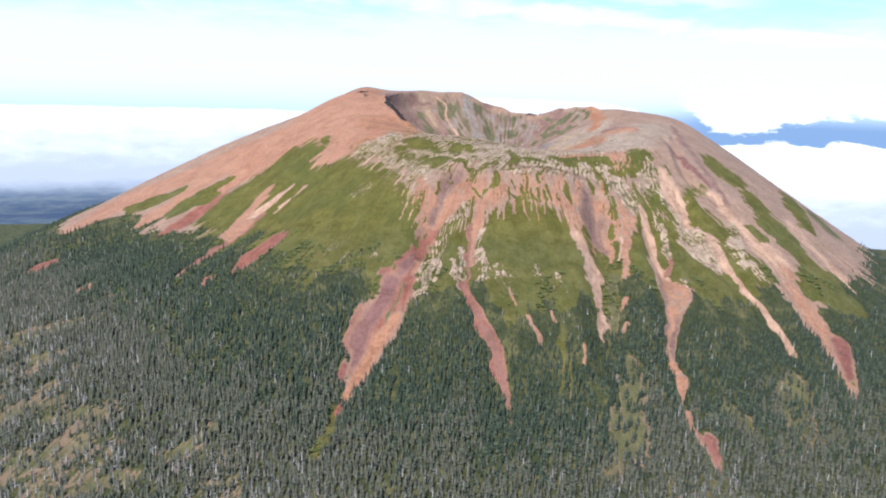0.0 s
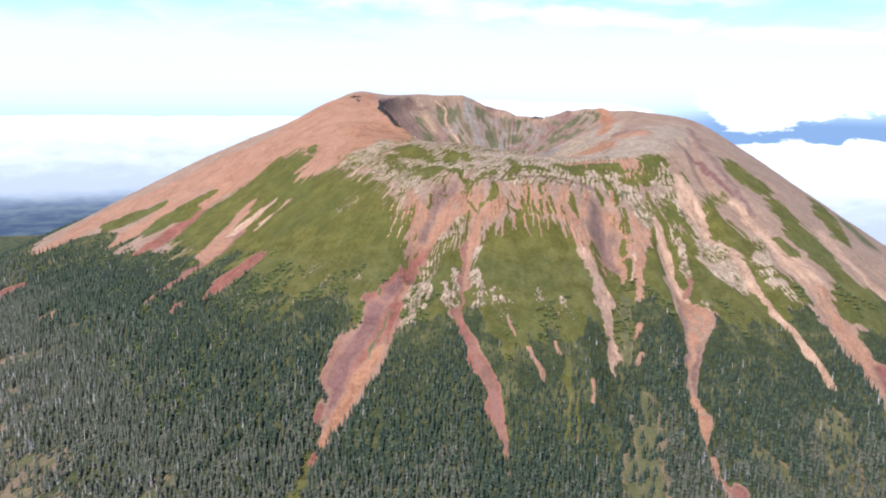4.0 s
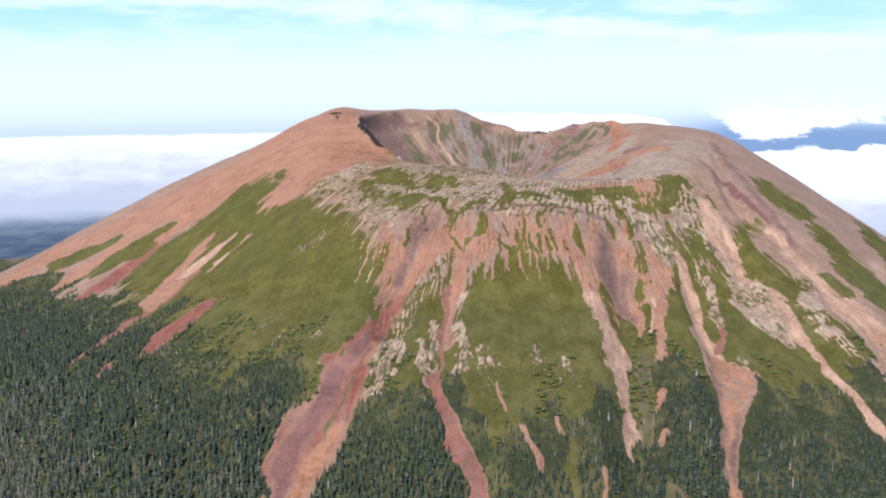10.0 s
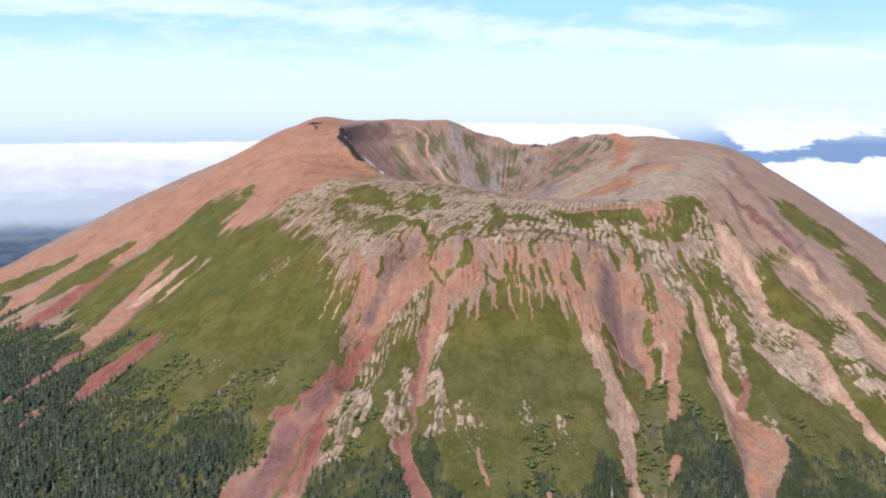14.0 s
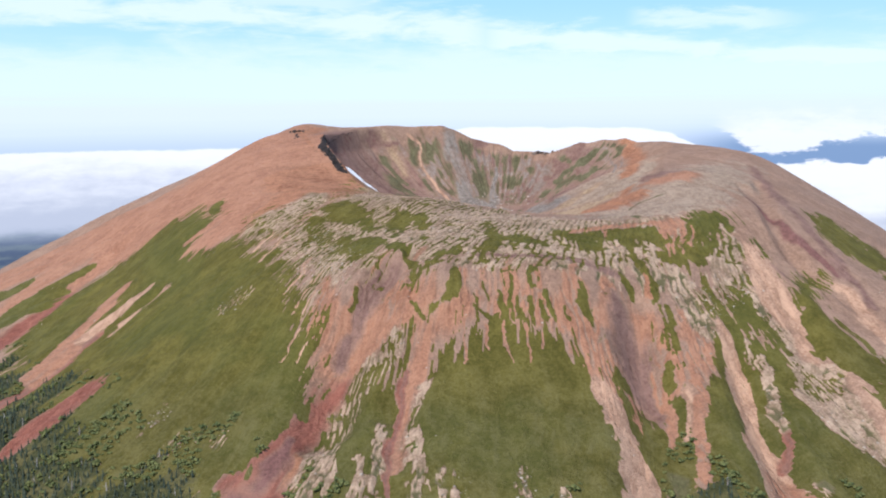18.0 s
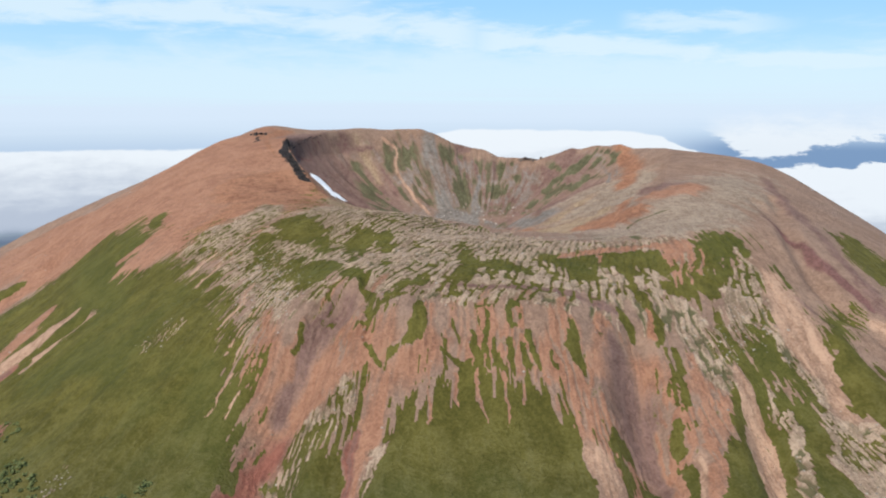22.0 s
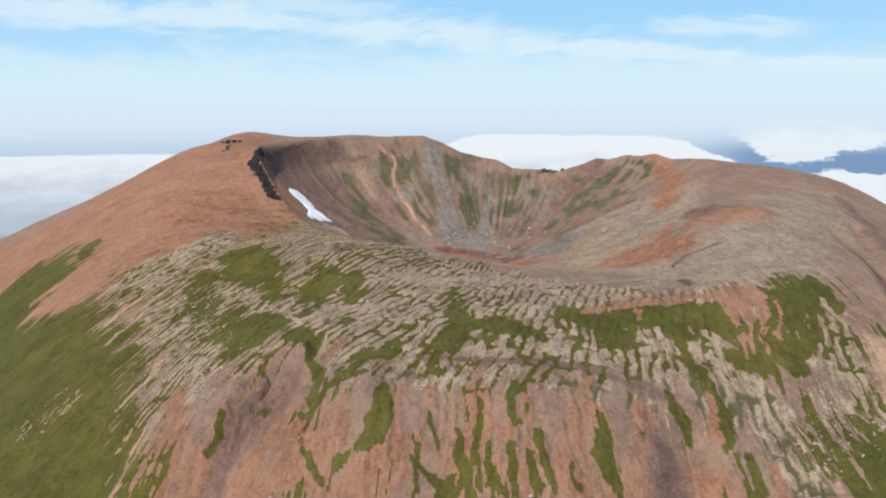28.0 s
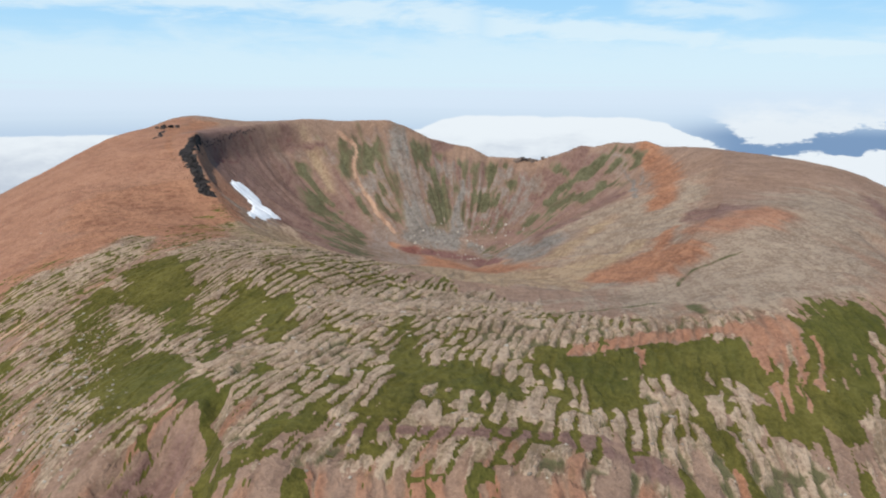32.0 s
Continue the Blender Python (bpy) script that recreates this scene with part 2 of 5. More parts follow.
def ground_material():
    """Scree, rubble, turf and rock, laid out by the cover weights and broken up by grain along the fall of the slope."""
    m, nt, b = blank("mountain_ground")
    pos = nt.nodes.new("ShaderNodeNewGeometry").outputs["Position"]

    def layer(name):
        a = nt.nodes.new("ShaderNodeAttribute")
        a.attribute_name = name
        s = nt.nodes.new("ShaderNodeSeparateColor")
        nt.links.new(a.outputs["Color"], s.inputs[0])
        return (*s.outputs[:3], a.outputs["Alpha"])

    veg, red, orange, pale = layer("cover_a")
    dark, black, rust, grey = layer("cover_b")
    purple, moss_shade, rock, wood = layer("cover_c")
    ash, olive, sand, brick = layer("cover_d")
    f = nt.nodes.new("ShaderNodeAttribute")
    f.attribute_name = "fall"
    fall = f.outputs["Vector"]
    streak = fractal(nt, fall, 1.0, 5, 0.62, 0.9)
    grain = fractal(nt, pos, 0.55, 5, 0.7)
    patch = fractal(nt, pos, 0.035, 5, 0.6, 0.4)
    broad = fractal(nt, pos, 0.009, 4, 0.55)
    lumps = fractal(nt, pos, 0.17, 5, 0.68, 0.5)
    mixed = calc(nt, "ADD", calc(nt, "MULTIPLY", streak, 0.34), calc(nt, "ADD", calc(nt, "MULTIPLY", grain, 0.28), calc(nt, "ADD", calc(nt, "MULTIPLY", patch, 0.16), calc(nt, "MULTIPLY", lumps, 0.22))))

    tone = calc(nt, "ADD", calc(nt, "MULTIPLY", streak, 0.16), calc(nt, "ADD", calc(nt, "MULTIPLY", grain, 0.34), calc(nt, "ADD", calc(nt, "MULTIPLY", patch, 0.22), calc(nt, "MULTIPLY", lumps, 0.28))))

    def cut(w, amount=0.9, lo=0.38, hi=0.62):
        """A weight made ragged at its rim by the grain."""
        return step(nt, calc(nt, "ADD", w, calc(nt, "MULTIPLY", calc(nt, "SUBTRACT", mixed, 0.5), amount)), lo, hi)

    def two(a, c, v=None, lo=0.40, hi=0.60):
        return blend(nt, step(nt, v if v is not None else tone, lo, hi), a, c)

    weave = calc(nt, "ADD", calc(nt, "MULTIPLY", streak, 0.42), calc(nt, "ADD", calc(nt, "MULTIPLY", lumps, 0.4), calc(nt, "MULTIPLY", grain, 0.18)))

    def tufts(w, amount):
        """A weight broken into fingers and islands."""
        return step(nt, calc(nt, "ADD", w, calc(nt, "MULTIPLY", calc(nt, "SUBTRACT", weave, 0.5), amount)), 0.44, 0.56)

    def soft(w, amount=1.6):
        """A weight that fades out gradually, as one scree runs into another."""
        return step(nt, calc(nt, "ADD", w, calc(nt, "MULTIPLY", calc(nt, "SUBTRACT", mixed, 0.5), amount)), 0.1, 0.9)

    col = two((0.212, 0.135, 0.097), (0.34, 0.226, 0.163))
    col = blend(nt, calc(nt, "MULTIPLY", step(nt, broad, 0.42, 0.6), 0.45), col, two((0.2, 0.118, 0.078), (0.36, 0.23, 0.155)))
    col = blend(nt, soft(orange), col, two((0.245, 0.117, 0.072), (0.402, 0.215, 0.135)))
    col = blend(nt, calc(nt, "MULTIPLY", soft(rust, 0.9), 0.72), col, two((0.2, 0.078, 0.038), (0.44, 0.2, 0.105)))
    col = blend(nt, soft(purple, 0.9), col, two((0.138, 0.08, 0.063), (0.258, 0.158, 0.129)))
    col = blend(nt, soft(grey), col, two((0.2, 0.147, 0.105), (0.39, 0.302, 0.222)))
    col = blend(nt, tufts(rock, 1.6), col, two((0.235, 0.158, 0.107), (0.5, 0.375, 0.268)))
    ledge = fractal(nt, fall, 2.3, 4, 0.55, 0.5)
    crack = calc(nt, "MULTIPLY", step(nt, calc(nt, "ADD", ledge, calc(nt, "MULTIPLY", patch, 0.35)), 0.665, 0.625), step(nt, calc(nt, "ADD", rock, calc(nt, "MULTIPLY", orange, 0.12)), 0.25, 0.6))
    col = blend(nt, calc(nt, "MULTIPLY", crack, 0.3), col, two((0.062, 0.056, 0.018), (0.12, 0.1, 0.04)))
    col = blend(nt, soft(pale, 1.1), col, two((0.28, 0.165, 0.107), (0.53, 0.345, 0.235), mixed))
    col = blend(nt, soft(red, 0.9), col, two((0.135, 0.048, 0.036), (0.31, 0.128, 0.09), mixed, 0.37, 0.62))
    col = blend(nt, calc(nt, "MULTIPLY", soft(dark, 0.8), 0.88), col, two((0.11, 0.05, 0.047), (0.215, 0.105, 0.093)))
    col = blend(nt, soft(sand), col, two((0.21, 0.142, 0.088), (0.42, 0.305, 0.195)))
    col = blend(nt, soft(ash), col, two((0.125, 0.106, 0.09), (0.285, 0.25, 0.215)))
    col = blend(nt, soft(brick), col, two((0.13, 0.05, 0.04), (0.27, 0.115, 0.088)))
    col = blend(nt, soft(olive, 2.6), col, two((0.062, 0.06, 0.028), (0.15, 0.138, 0.078)))
    turf = two((0.066, 0.06, 0.012), (0.132, 0.115, 0.027))
    turf = blend(nt, calc(nt, "MULTIPLY", step(nt, patch, 0.4, 0.66), 0.65), turf, two((0.086, 0.077, 0.015), (0.158, 0.136, 0.035)))
    turf = blend(nt, calc(nt, "MULTIPLY", step(nt, streak, 0.64, 0.78), 0.14), turf, (0.2, 0.145, 0.085))
    turf = blend(nt, calc(nt, "MULTIPLY", step(nt, broad, 0.45, 0.62), 0.3), turf, (0.062, 0.08, 0.02))
    col = blend(nt, tufts(veg, 2.0), col, turf)
    col = blend(nt, soft(moss_shade, 2.2), col, two((0.066, 0.067, 0.028), (0.132, 0.122, 0.058)))
    col = blend(nt, tufts(wood, 2.5), col, blend(nt, step(nt, patch, 0.45, 0.66), two((0.028, 0.035, 0.014), (0.07, 0.074, 0.03)), two((0.06, 0.062, 0.024), (0.13, 0.115, 0.048))))
    col = blend(nt, cut(black, 0.6), col, two((0.012, 0.011, 0.011), (0.05, 0.042, 0.04)))
    nt.links.new(col, b.inputs["Base Color"])
    b.inputs["Roughness"].default_value = 0.95
    b.inputs["Specular IOR Level"].default_value = 0.15
    h = calc(nt, "ADD", calc(nt, "SUBTRACT", calc(nt, "MULTIPLY", streak, 0.35), calc(nt, "MULTIPLY", crack, 0.35)), calc(nt, "ADD", calc(nt, "ADD", grain, lumps), calc(nt, "MULTIPLY", patch, 1.2)))
    relief(nt, b, h, 0.8, 2.2)
    return m


GROUND = ground_material()
# haze is put into both needle colours as extra blue, most in the pale one
NEEDLES_PALE = plain_material("hazed_needles", (0.03, 0.035, 0.025), (0.083, 0.085, 0.06), 0.12, 0.85, 0.3, 0.2, island=0.6, objects=0.4)
NEEDLES = plain_material("conifer_needles", (0.022, 0.034, 0.023), (0.072, 0.087, 0.052), 0.12, 0.85, 0.5, 0.3, island=0.4, objects=0.4)
SHRUB = plain_material("shrub_leaves", (0.046, 0.064, 0.02), (0.125, 0.138, 0.046), 0.1, 0.8, 0.5, 0.3, island=0.5, objects=0.3)
DEAD = plain_material("dead_wood", (0.17, 0.16, 0.15), (0.43, 0.41, 0.385), 0.3, 0.9, 0.3, 0.1, island=0.5, objects=0.4)
BARK = plain_material("bark", (0.03, 0.022, 0.016), (0.10, 0.075, 0.055), 1.5, 0.95, 0.4, 0.05)
STONE = plain_material("pale_stone", (0.22, 0.18, 0.142), (0.45, 0.4, 0.335), 0.4, 0.95, 0.5, 0.2, island=0.5, objects=0.4)
LAVA = plain_material("black_lava", (0.010, 0.009, 0.009), (0.055, 0.047, 0.043), 0.25, 0.9, 0.6, 0.6, objects=0.5)
CRAG = plain_material("weathered_rock", (0.06, 0.045, 0.04), (0.17, 0.128, 0.105), 0.25, 0.9, 0.6, 0.6, objects=0.5)
SNOW = plain_material("old_snow", (0.72, 0.73, 0.75), (0.86, 0.87, 0.88), 0.2, 0.6, 0.3, 0.15)
# ---- the mountain's form ----
OX, OY, FLOOR_Z = 20.0, 100.0, 838.0          # the middle of the crater floor
# heights of the outer slopes by bearing (degrees from +x) and distance from that middle
REACH = np.array([250, 350, 450, 540, 650, 780, 930], float)
SLOPES = {
    -180: (963, 961, 912, 876, 828, 764, 688),
    -168: (964, 943, 900, 849, 791, 736, 671),
    -150: (938, 921, 870, 801, 740, 684, 637),
    -130: (901, 902, 863, 795, 734, 682, 623),
    -110: (893, 897, 869, 828, 763, 703, 620),
    -90: (887, 889, 884, 869, 791, 736, 626),
    -66: (891, 883, 884, 850, 780, 721, 632),
    -50: (906, 907, 896, 858, 797, 724, 638),
    -22: (933, 926, 883, 832, 764, 685, 594),
    0: (941, 933, 877, 815, 743, 664, 573),
    25: (941, 927, 876, 820, 750, 673, 584),
    52: (937, 914, 867, 815, 751, 677, 588),
    78: (923, 890, 850, 800, 736, 663, 579),
    120: (968, 940, 890, 835, 772, 694, 607),
    150: (968, 964, 920, 871, 813, 746, 671)}
FAR_REACH = np.array([930, 1200, 1600, 2400, 4800], float)
FAR_Z = np.array([620, 499, 352, 215, 90], float)
# the crater's edge: bearing, distance, and how hollow the wall below it is
EDGE = np.array([(-165, 252, 2.2), (-140, 240, 2.0), (-120, 250, 1.6), (-95, 296, 1.0), (-67, 350, 0.9), (-50, 310, 0.8),
                 (-30, 262, 0.7), (-10, 243, 0.8), (20, 262, 1.1), (45, 285, 1.4), (60, 262, 1.6), (77, 224, 1.8),
                 (100, 222, 1.9), (120, 226, 1.9), (135, 252, 2.0), (150, 270, 2.2), (172, 262, 2.2)], float)
# peaks and dips of the crest: bearing, and height above the even slope
CREST = np.array([(-180, 0), (0, 0), (25, 7.3), (45, 9.7), (49, 17), (53, 14.5), (56, 16.8), (61, 13.2), (64, 15.7), (68, 7.8), (71, 2.4), (76, -7.6), (80, -7.6), (83, -8.7), (90, -14.8),
                  (96, -10.4), (101, -14.1), (108, -16.6), (116, -9.6), (121, -4), (127, -2.8), (133, -0.7), (138, 3), (142, 5), (147, 3), (154, 0), (165, -3), (180, 0)], float)


# swellings of the slopes: place, size and height
HUMPS = ((-312, 200, 50, 11), (30, -482, 34, 15), (138, -462, 45, 10), (440, -500, 60, 13), (60, -745, 55, 12), (-25, -255, 60, 9), (272, -128, 50, 9))


def lattice(ix, iy, seed):
    """A repeatable random number in 0..1 for each pair of whole numbers."""
    h = (ix.astype(np.int64) * 374761393 + iy.astype(np.int64) * 668265263 + seed * 974634777) & 0xFFFFFFFF
    h = ((h ^ (h >> 13)) * 1274126177) & 0xFFFFFFFF
    return ((h ^ (h >> 16)) & 0xFFFF) / 65535.0


def smooth_noise(x, y, seed=0):
    ix, iy = np.floor(x), np.floor(y)
    u, v = x - ix, y - iy
    u, v = u * u * u * (u * (u * 6 - 15) + 10), v * v * v * (v * (v * 6 - 15) + 10)
    a, b = lattice(ix, iy, seed), lattice(ix + 1, iy, seed)
    c, d = lattice(ix, iy + 1, seed), lattice(ix + 1, iy + 1, seed)
    return (a + (b - a) * u) * (1 - v) + (c + (d - c) * u) * v - 0.5


def rough_noise(x, y, octaves=4, gain=0.5, seed=0):
    total, size = 0.0, 1.0
    for k in range(octaves):
        total = total + size * smooth_noise(x * 2 ** k, y * 2 ** k, seed + k)
        size *= gain
    return total


def ease(v, lo, hi):
    t = np.clip((v - lo) / (hi - lo), 0, 1)
    return t * t * (3 - 2 * t)


def round_table(angle, keys, rows):
    """Smooth values between rows of a table that goes round the compass."""
    keys = np.asarray(keys, float)
    order = np.argsort(keys)
    keys, rows = keys[order], np.asarray(rows, float)[order]
    n = len(keys)
    a = (np.asarray(angle) + 180) % 360 - 180
    a = np.where(a < keys[0], a + 360, a)
    i = np.clip(np.searchsorted(keys, a, side="right") - 1, 0, n - 1)
    j = (i + 1) % n
    span = np.where(j == 0, keys[0] + 360 - keys[-1], keys[j] - keys[i])
    u = (a - keys[i]) / span
    kp, kq = (i - 1) % n, (j + 1) % n
    if rows.ndim > 1:
        u = u[..., None]
    p, q, r, s = rows[kp], rows[i], rows[j], rows[kq]
    m0, m1 = (r - p) / 2, (s - q) / 2
    u2, u3 = u * u, u * u * u
    return (2 * u3 - 3 * u2 + 1) * q + (u3 - 2 * u2 + u) * m0 + (-2 * u3 + 3 * u2) * r + (u3 - u2) * m1


def along(reach, cols, r):
    """Smooth values between the columns of a table."""
    k = len(reach)
    i = np.clip(np.searchsorted(reach, r, side="right") - 1, 0, k - 2)
    u = np.clip((r - reach[i]) / (reach[i + 1] - reach[i]), -0.5, 1)
    take = lambda j: np.take_along_axis(cols, j[..., None], -1)[..., 0]
    q, s = take(i), take(i + 1)
    h = reach[i + 1] - reach[i]
    lo, hi = np.maximum(i - 1, 0), np.minimum(i + 2, k - 1)
    m0 = (s - take(lo)) / (reach[i + 1] - reach[lo]) * h
    m1 = (take(hi) - q) / (reach[hi] - reach[i]) * h
    u2, u3 = u * u, u * u * u
    return (2 * u3 - 3 * u2 + 1) * q + (u3 - 2 * u2 + u) * m0 + (-2 * u3 + 3 * u2) * s + (u3 - u2) * m1


def hump(x, y, cx, cy, size, height):
    return height * np.exp(-((x - cx) ** 2 + (y - cy) ** 2) / (size * size))


def polar(x, y):
    return np.hypot(x - OX, y - OY), np.degrees(np.arctan2(y - OY, x - OX))


def outer_height(x, y):
    r, a = polar(x, y)
    cols = round_table(a, list(SLOPES), list(SLOPES.values()))
    z = along(REACH, cols, np.minimum(r, 930))
    last = cols[..., -1]
    f = np.interp(r, FAR_REACH, FAR_Z)
    # smooth bend of the long lower slopes
    t = ease(r, 930, 1700)
    zf = np.where(r > 930, f + (last - 620) * (1 - t), z)
    return zf


def edge_at(a):
    e = round_table(a, EDGE[:, 0], EDGE[:, 1:])
    return e[..., 0], e[..., 1]


def crest_at(a):
    return np.interp((a + 180) % 360 - 180, CREST[:, 0], CREST[:, 1])


def base_height(x, y):
    r, a = polar(x, y)
    e, p = edge_at(a)
    lift = crest_at(a)
    z = outer_height(x, y) + lift * np.exp(-((r - e) / 70) ** 2) + sum(hump(x, y, *q) for q in HUMPS)
    c, s = np.cos(np.radians(a)), np.sin(np.radians(a))
    ez = outer_height(OX + e * c, OY + e * s) + lift
    u = np.clip(r / e, 0, 1)
    g = np.clip((u - 0.12) / 0.88, 0, 1) ** p
    inside = FLOOR_Z + (ez - FLOOR_Z) * g
    turn = np.abs((a - 178 + 180) % 360 - 180)
    inside -= (1 - ease(turn, 26, 44)) * 15 * (1 - ease(u, 0.95, 0.995)) * ease(u, 0.45, 0.92)
    return np.where(r < e, inside, z)
COVER = []


def line(kind, *points):
    """A band of one ground cover: plan points, each with the band's width there."""
    COVER.append(("line", kind, points))


def area(kind, *points):
    """A field of one ground cover: the corners of its outline in plan."""
    COVER.append(("area", kind, points))


area("rock", (-162, -283), (-133, -214), (-160, 125), (35, -226), (141, -282), (277, -287), (305, -350), (244, -393), (154, -452), (84, -460), (38, -473), (-31, -428), (-59, -479), (-96, -470), (-109, -406), (-172, -343))
area("rock", (-243, -220), (-170, -260), (-77, -358), (-15, -422), (11, -479), (-80, -453))
area("orange", (62, -464), (147, -453), (192, -449), (226, -464), (248, -487), (247, -526), (177, -548), (153, -520), (135, -506), (108, -505), (44, -511), (25, -520), (9, -564), (-44, -552), (-63, -524), (-73, -496), (-62, -472), (-29, -432), (-3, -429), (19, -489), (36, -483))
area("orange", (-299, 184), (-220, 132), (-179, 138), (-133, -214), (-148, -277), (-167, -320), (-235, -303), (-378, -195), (-487, -153), (-608, 24), (-430, -14), (-328, 172))
area("grey", (207, -136), (250, -87), (306, -34), (366, -28), (296, -274), (220, -295), (142, -301), (160, -202))
area("veg", (-330, -152), (-269, -217), (-195, -319), (-134, -384), (-84, -472), (-65, -506), (-50, -557), (-77, -620), (-96, -655), (-138, -668), (-215, -629), (-288, -558), (-438, -369), (-526, -278), (-497, -202), (-423, -178), (-374, -158))
area("veg", (64, -509), (124, -499), (141, -508), (153, -527), (174, -548), (184, -591), (185, -651), (194, -677), (159, -708), (104, -742), (74, -730), (57, -687), (51, -610), (50, -556))
area("veg", (8, -530), (21, -547), (26, -645), (27, -695), (8, -718), (-27, -700), (-18, -680), (-7, -635), (0, -564))
area("veg", (252, -499), (268, -485), (282, -576), (281, -657), (243, -653), (250, -567))
area("veg", (305, -443), (318, -487), (352, -541), (386, -603), (392, -640), (355, -653), (336, -622), (310, -583), (309, -510), (296, -465))
area("veg", (30, -444), (41, -434), (51, -436), (67, -434), (64, -440), (47, -450), (33, -457), (25, -470), (19, -472), (26, -462))
area("veg", (51, -518), (70, -513), (84, -512), (100, -505), (116, -503), (129, -509), (140, -520), (150, -532), (153, -542), (42, -563), (49, -539), (49, -526))
area("veg", (10, -528), (19, -524), (25, -529), (21, -540), (27, -556), (3, -558), (9, -537))
area("veg", (489, -475), (520, -470), (571, -422), (609, -427), (613, -467), (541, -537), (503, -543), (489, -506))
area("veg", (-119, -272), (-127, -245), (-112, -234), (-86, -263), (-70, -301), (-65, -324), (-56, -340), (-62, -342), (-82, -310), (-101, -301), (-118, -282))
area("veg", (-141, -276), (-136, -304), (-123, -334), (-100, -361), (-80, -382), (-63, -411), (-56, -432), (-46, -428), (-39, -416), (-27, -410), (-9, -418), (-2, -417), (-2, -412), (-17, -399), (-35, -400), (-50, -399), (-65, -381), (-74, -349), (-83, -354), (-89, -359), (-116, -323), (-127, -294), (-118, -289))
area("veg", (-44, -321), (-45, -291), (-30, -300), (-18, -324), (-19, -342), (-27, -352), (-20, -384), (-28, -373))
area("veg", (-6, -342), (2, -334), (8, -370), (9, -396), (-2, -369))
area("veg", (59, -324), (70, -375), (72, -399), (75, -410), (72, -427), (69, -431), (67, -400), (66, -376))
area("veg", (72, -383), (85, -388), (100, -374), (114, -386), (118, -399), (106, -398), (90, -399), (80, -404), (77, -420), (73, -427))
area("veg", (32, -449), (34, -439), (43, -432), (54, -434), (69, -431), (68, -437), (56, -443), (48, -450), (37, -457))
area("veg", (127, -353), (142, -347), (157, -357), (172, -333), (187, -334), (203, -327), (220, -326), (222, -347), (224, -364), (225, -384), (210, -394), (203, -393), (196, -375), (192, -357), (185, -379), (188, -358), (180, -356), (166, -373), (157, -391), (152, -394), (143, -376), (132, -374))
area("veg", (249, -310), (267, -294), (285, -284), (299, -280), (290, -301), (279, -314), (278, -332), (307, -326), (305, -340), (279, -349), (266, -360), (266, -375), (251, -382), (232, -386), (225, -381), (224, -364), (237, -347))
area("veg", (245, -388), (255, -391), (257, -405), (270, -412), (287, -407), (294, -382), (280, -390), (270, -390), (261, -399), (256, -384))
area("veg", (-237, -284), (-187, -314), (-185, -335), (-154, -342), (-157, -366), (-115, -388), (-131, -400), (-101, -422), (-119, -433), (-91, -452), (-105, -459), (-88, -472), (-107, -469))
area("veg", (247, -410), (257, -393), (268, -400), (294, -389), (302, -382), (306, -403), (314, -415), (322, -426), (332, -440), (339, -449), (335, -464), (316, -465), (309, -455), (302, -443), (290, -459), (282, -458), (277, -448), (267, -435), (252, -435), (247, -428))
area("veg", (247, -326), (255, -305), (277, -294), (297, -281), (285, -310), (277, -330), (302, -331), (314, -336), (279, -351), (269, -372), (243, -387), (222, -388), (217, -373), (240, -357))
area("veg", (332, -378), (359, -336), (367, -342), (346, -420), (339, -410), (330, -398))
area("veg", (229, -451), (240, -441), (241, -450), (246, -456), (232, -462))
area("veg", (-134, -253), (-122, -230), (-96, -249), (-66, -309), (-49, -342), (-60, -345), (-84, -306), (-105, -293))
area("veg", (-141, -296), (-129, -291), (-104, -326), (-103, -340), (-78, -369), (-60, -399), (-78, -391), (-105, -346))
area("veg", (-73, -367), (-59, -363), (-31, -387), (-10, -409), (-10, -417), (-52, -403))
area("veg", (-197, -229), (-186, -224), (-159, -270), (-164, -279))
area("veg", (-44, -308), (-35, -303), (-22, -332), (-17, -368), (-24, -364))
area("veg", (-14, -333), (-10, -308), (-2, -320), (8, -370), (0, -369))
area("veg", (70, -384), (72, -370), (80, -396), (79, -413), (75, -414))
area("veg", (247, -303), (261, -285), (281, -285), (299, -277), (290, -300), (294, -309), (282, -322), (289, -329), (269, -345), (258, -346), (260, -318))
line("purple", (90, -436, 3.4), (110, -429, 3.4), (130, -424, 4.9), (151, -415, 5.2), (166, -416, 4), (182, -420, 4), (189, -426, 2.9))
line("purple", (323, -355, 6), (331, -368, 5.1))
line("purple", (-26, 317, 14.3), (-45, 308, 14.2))
line("grey", (108, -299, 5.7), (126, -266, 5.9), (149, -246, 8.1), (179, -298, 9.2), (232, -274, 13.9), (289, -260, 12.8))
line("grey", (143, -244, 6.6), (115, -266, 4.9), (80, -280, 3.9))
line("rock", (252, -435, 29.8), (292, -371, 39.3))
line("rock", (-57, -452, 37.6), (-134, -319, 50.6))
line("rock", (524, -367, 13.5), (552, -422, 13.1))
line("rock", (-184, -422, 7.9), (-173, -400, 6.4))
line("rock", (421, -341, 7), (462, -377, 10.4))
line("rock", (558, -242, 4.8), (574, -468, 5.9))
line("red", (303, -759, 8.5), (309, -818, 6.8), (325, -846, 12), (332, -866, 7.9), (338, -887, 3.9))
line("red", (523, -645, 19.3), (519, -703, 10.8))
line("veg", (45, -478, 4.3), (43, -490, 9.2), (35, -504, 8.4), (31, -507, 2.8))
line("veg", (8, -480, 2.2), (21, -473, 2.2), (36, -460, 3))
line("veg", (64, -482, 1.8), (70, -494, 2.8))
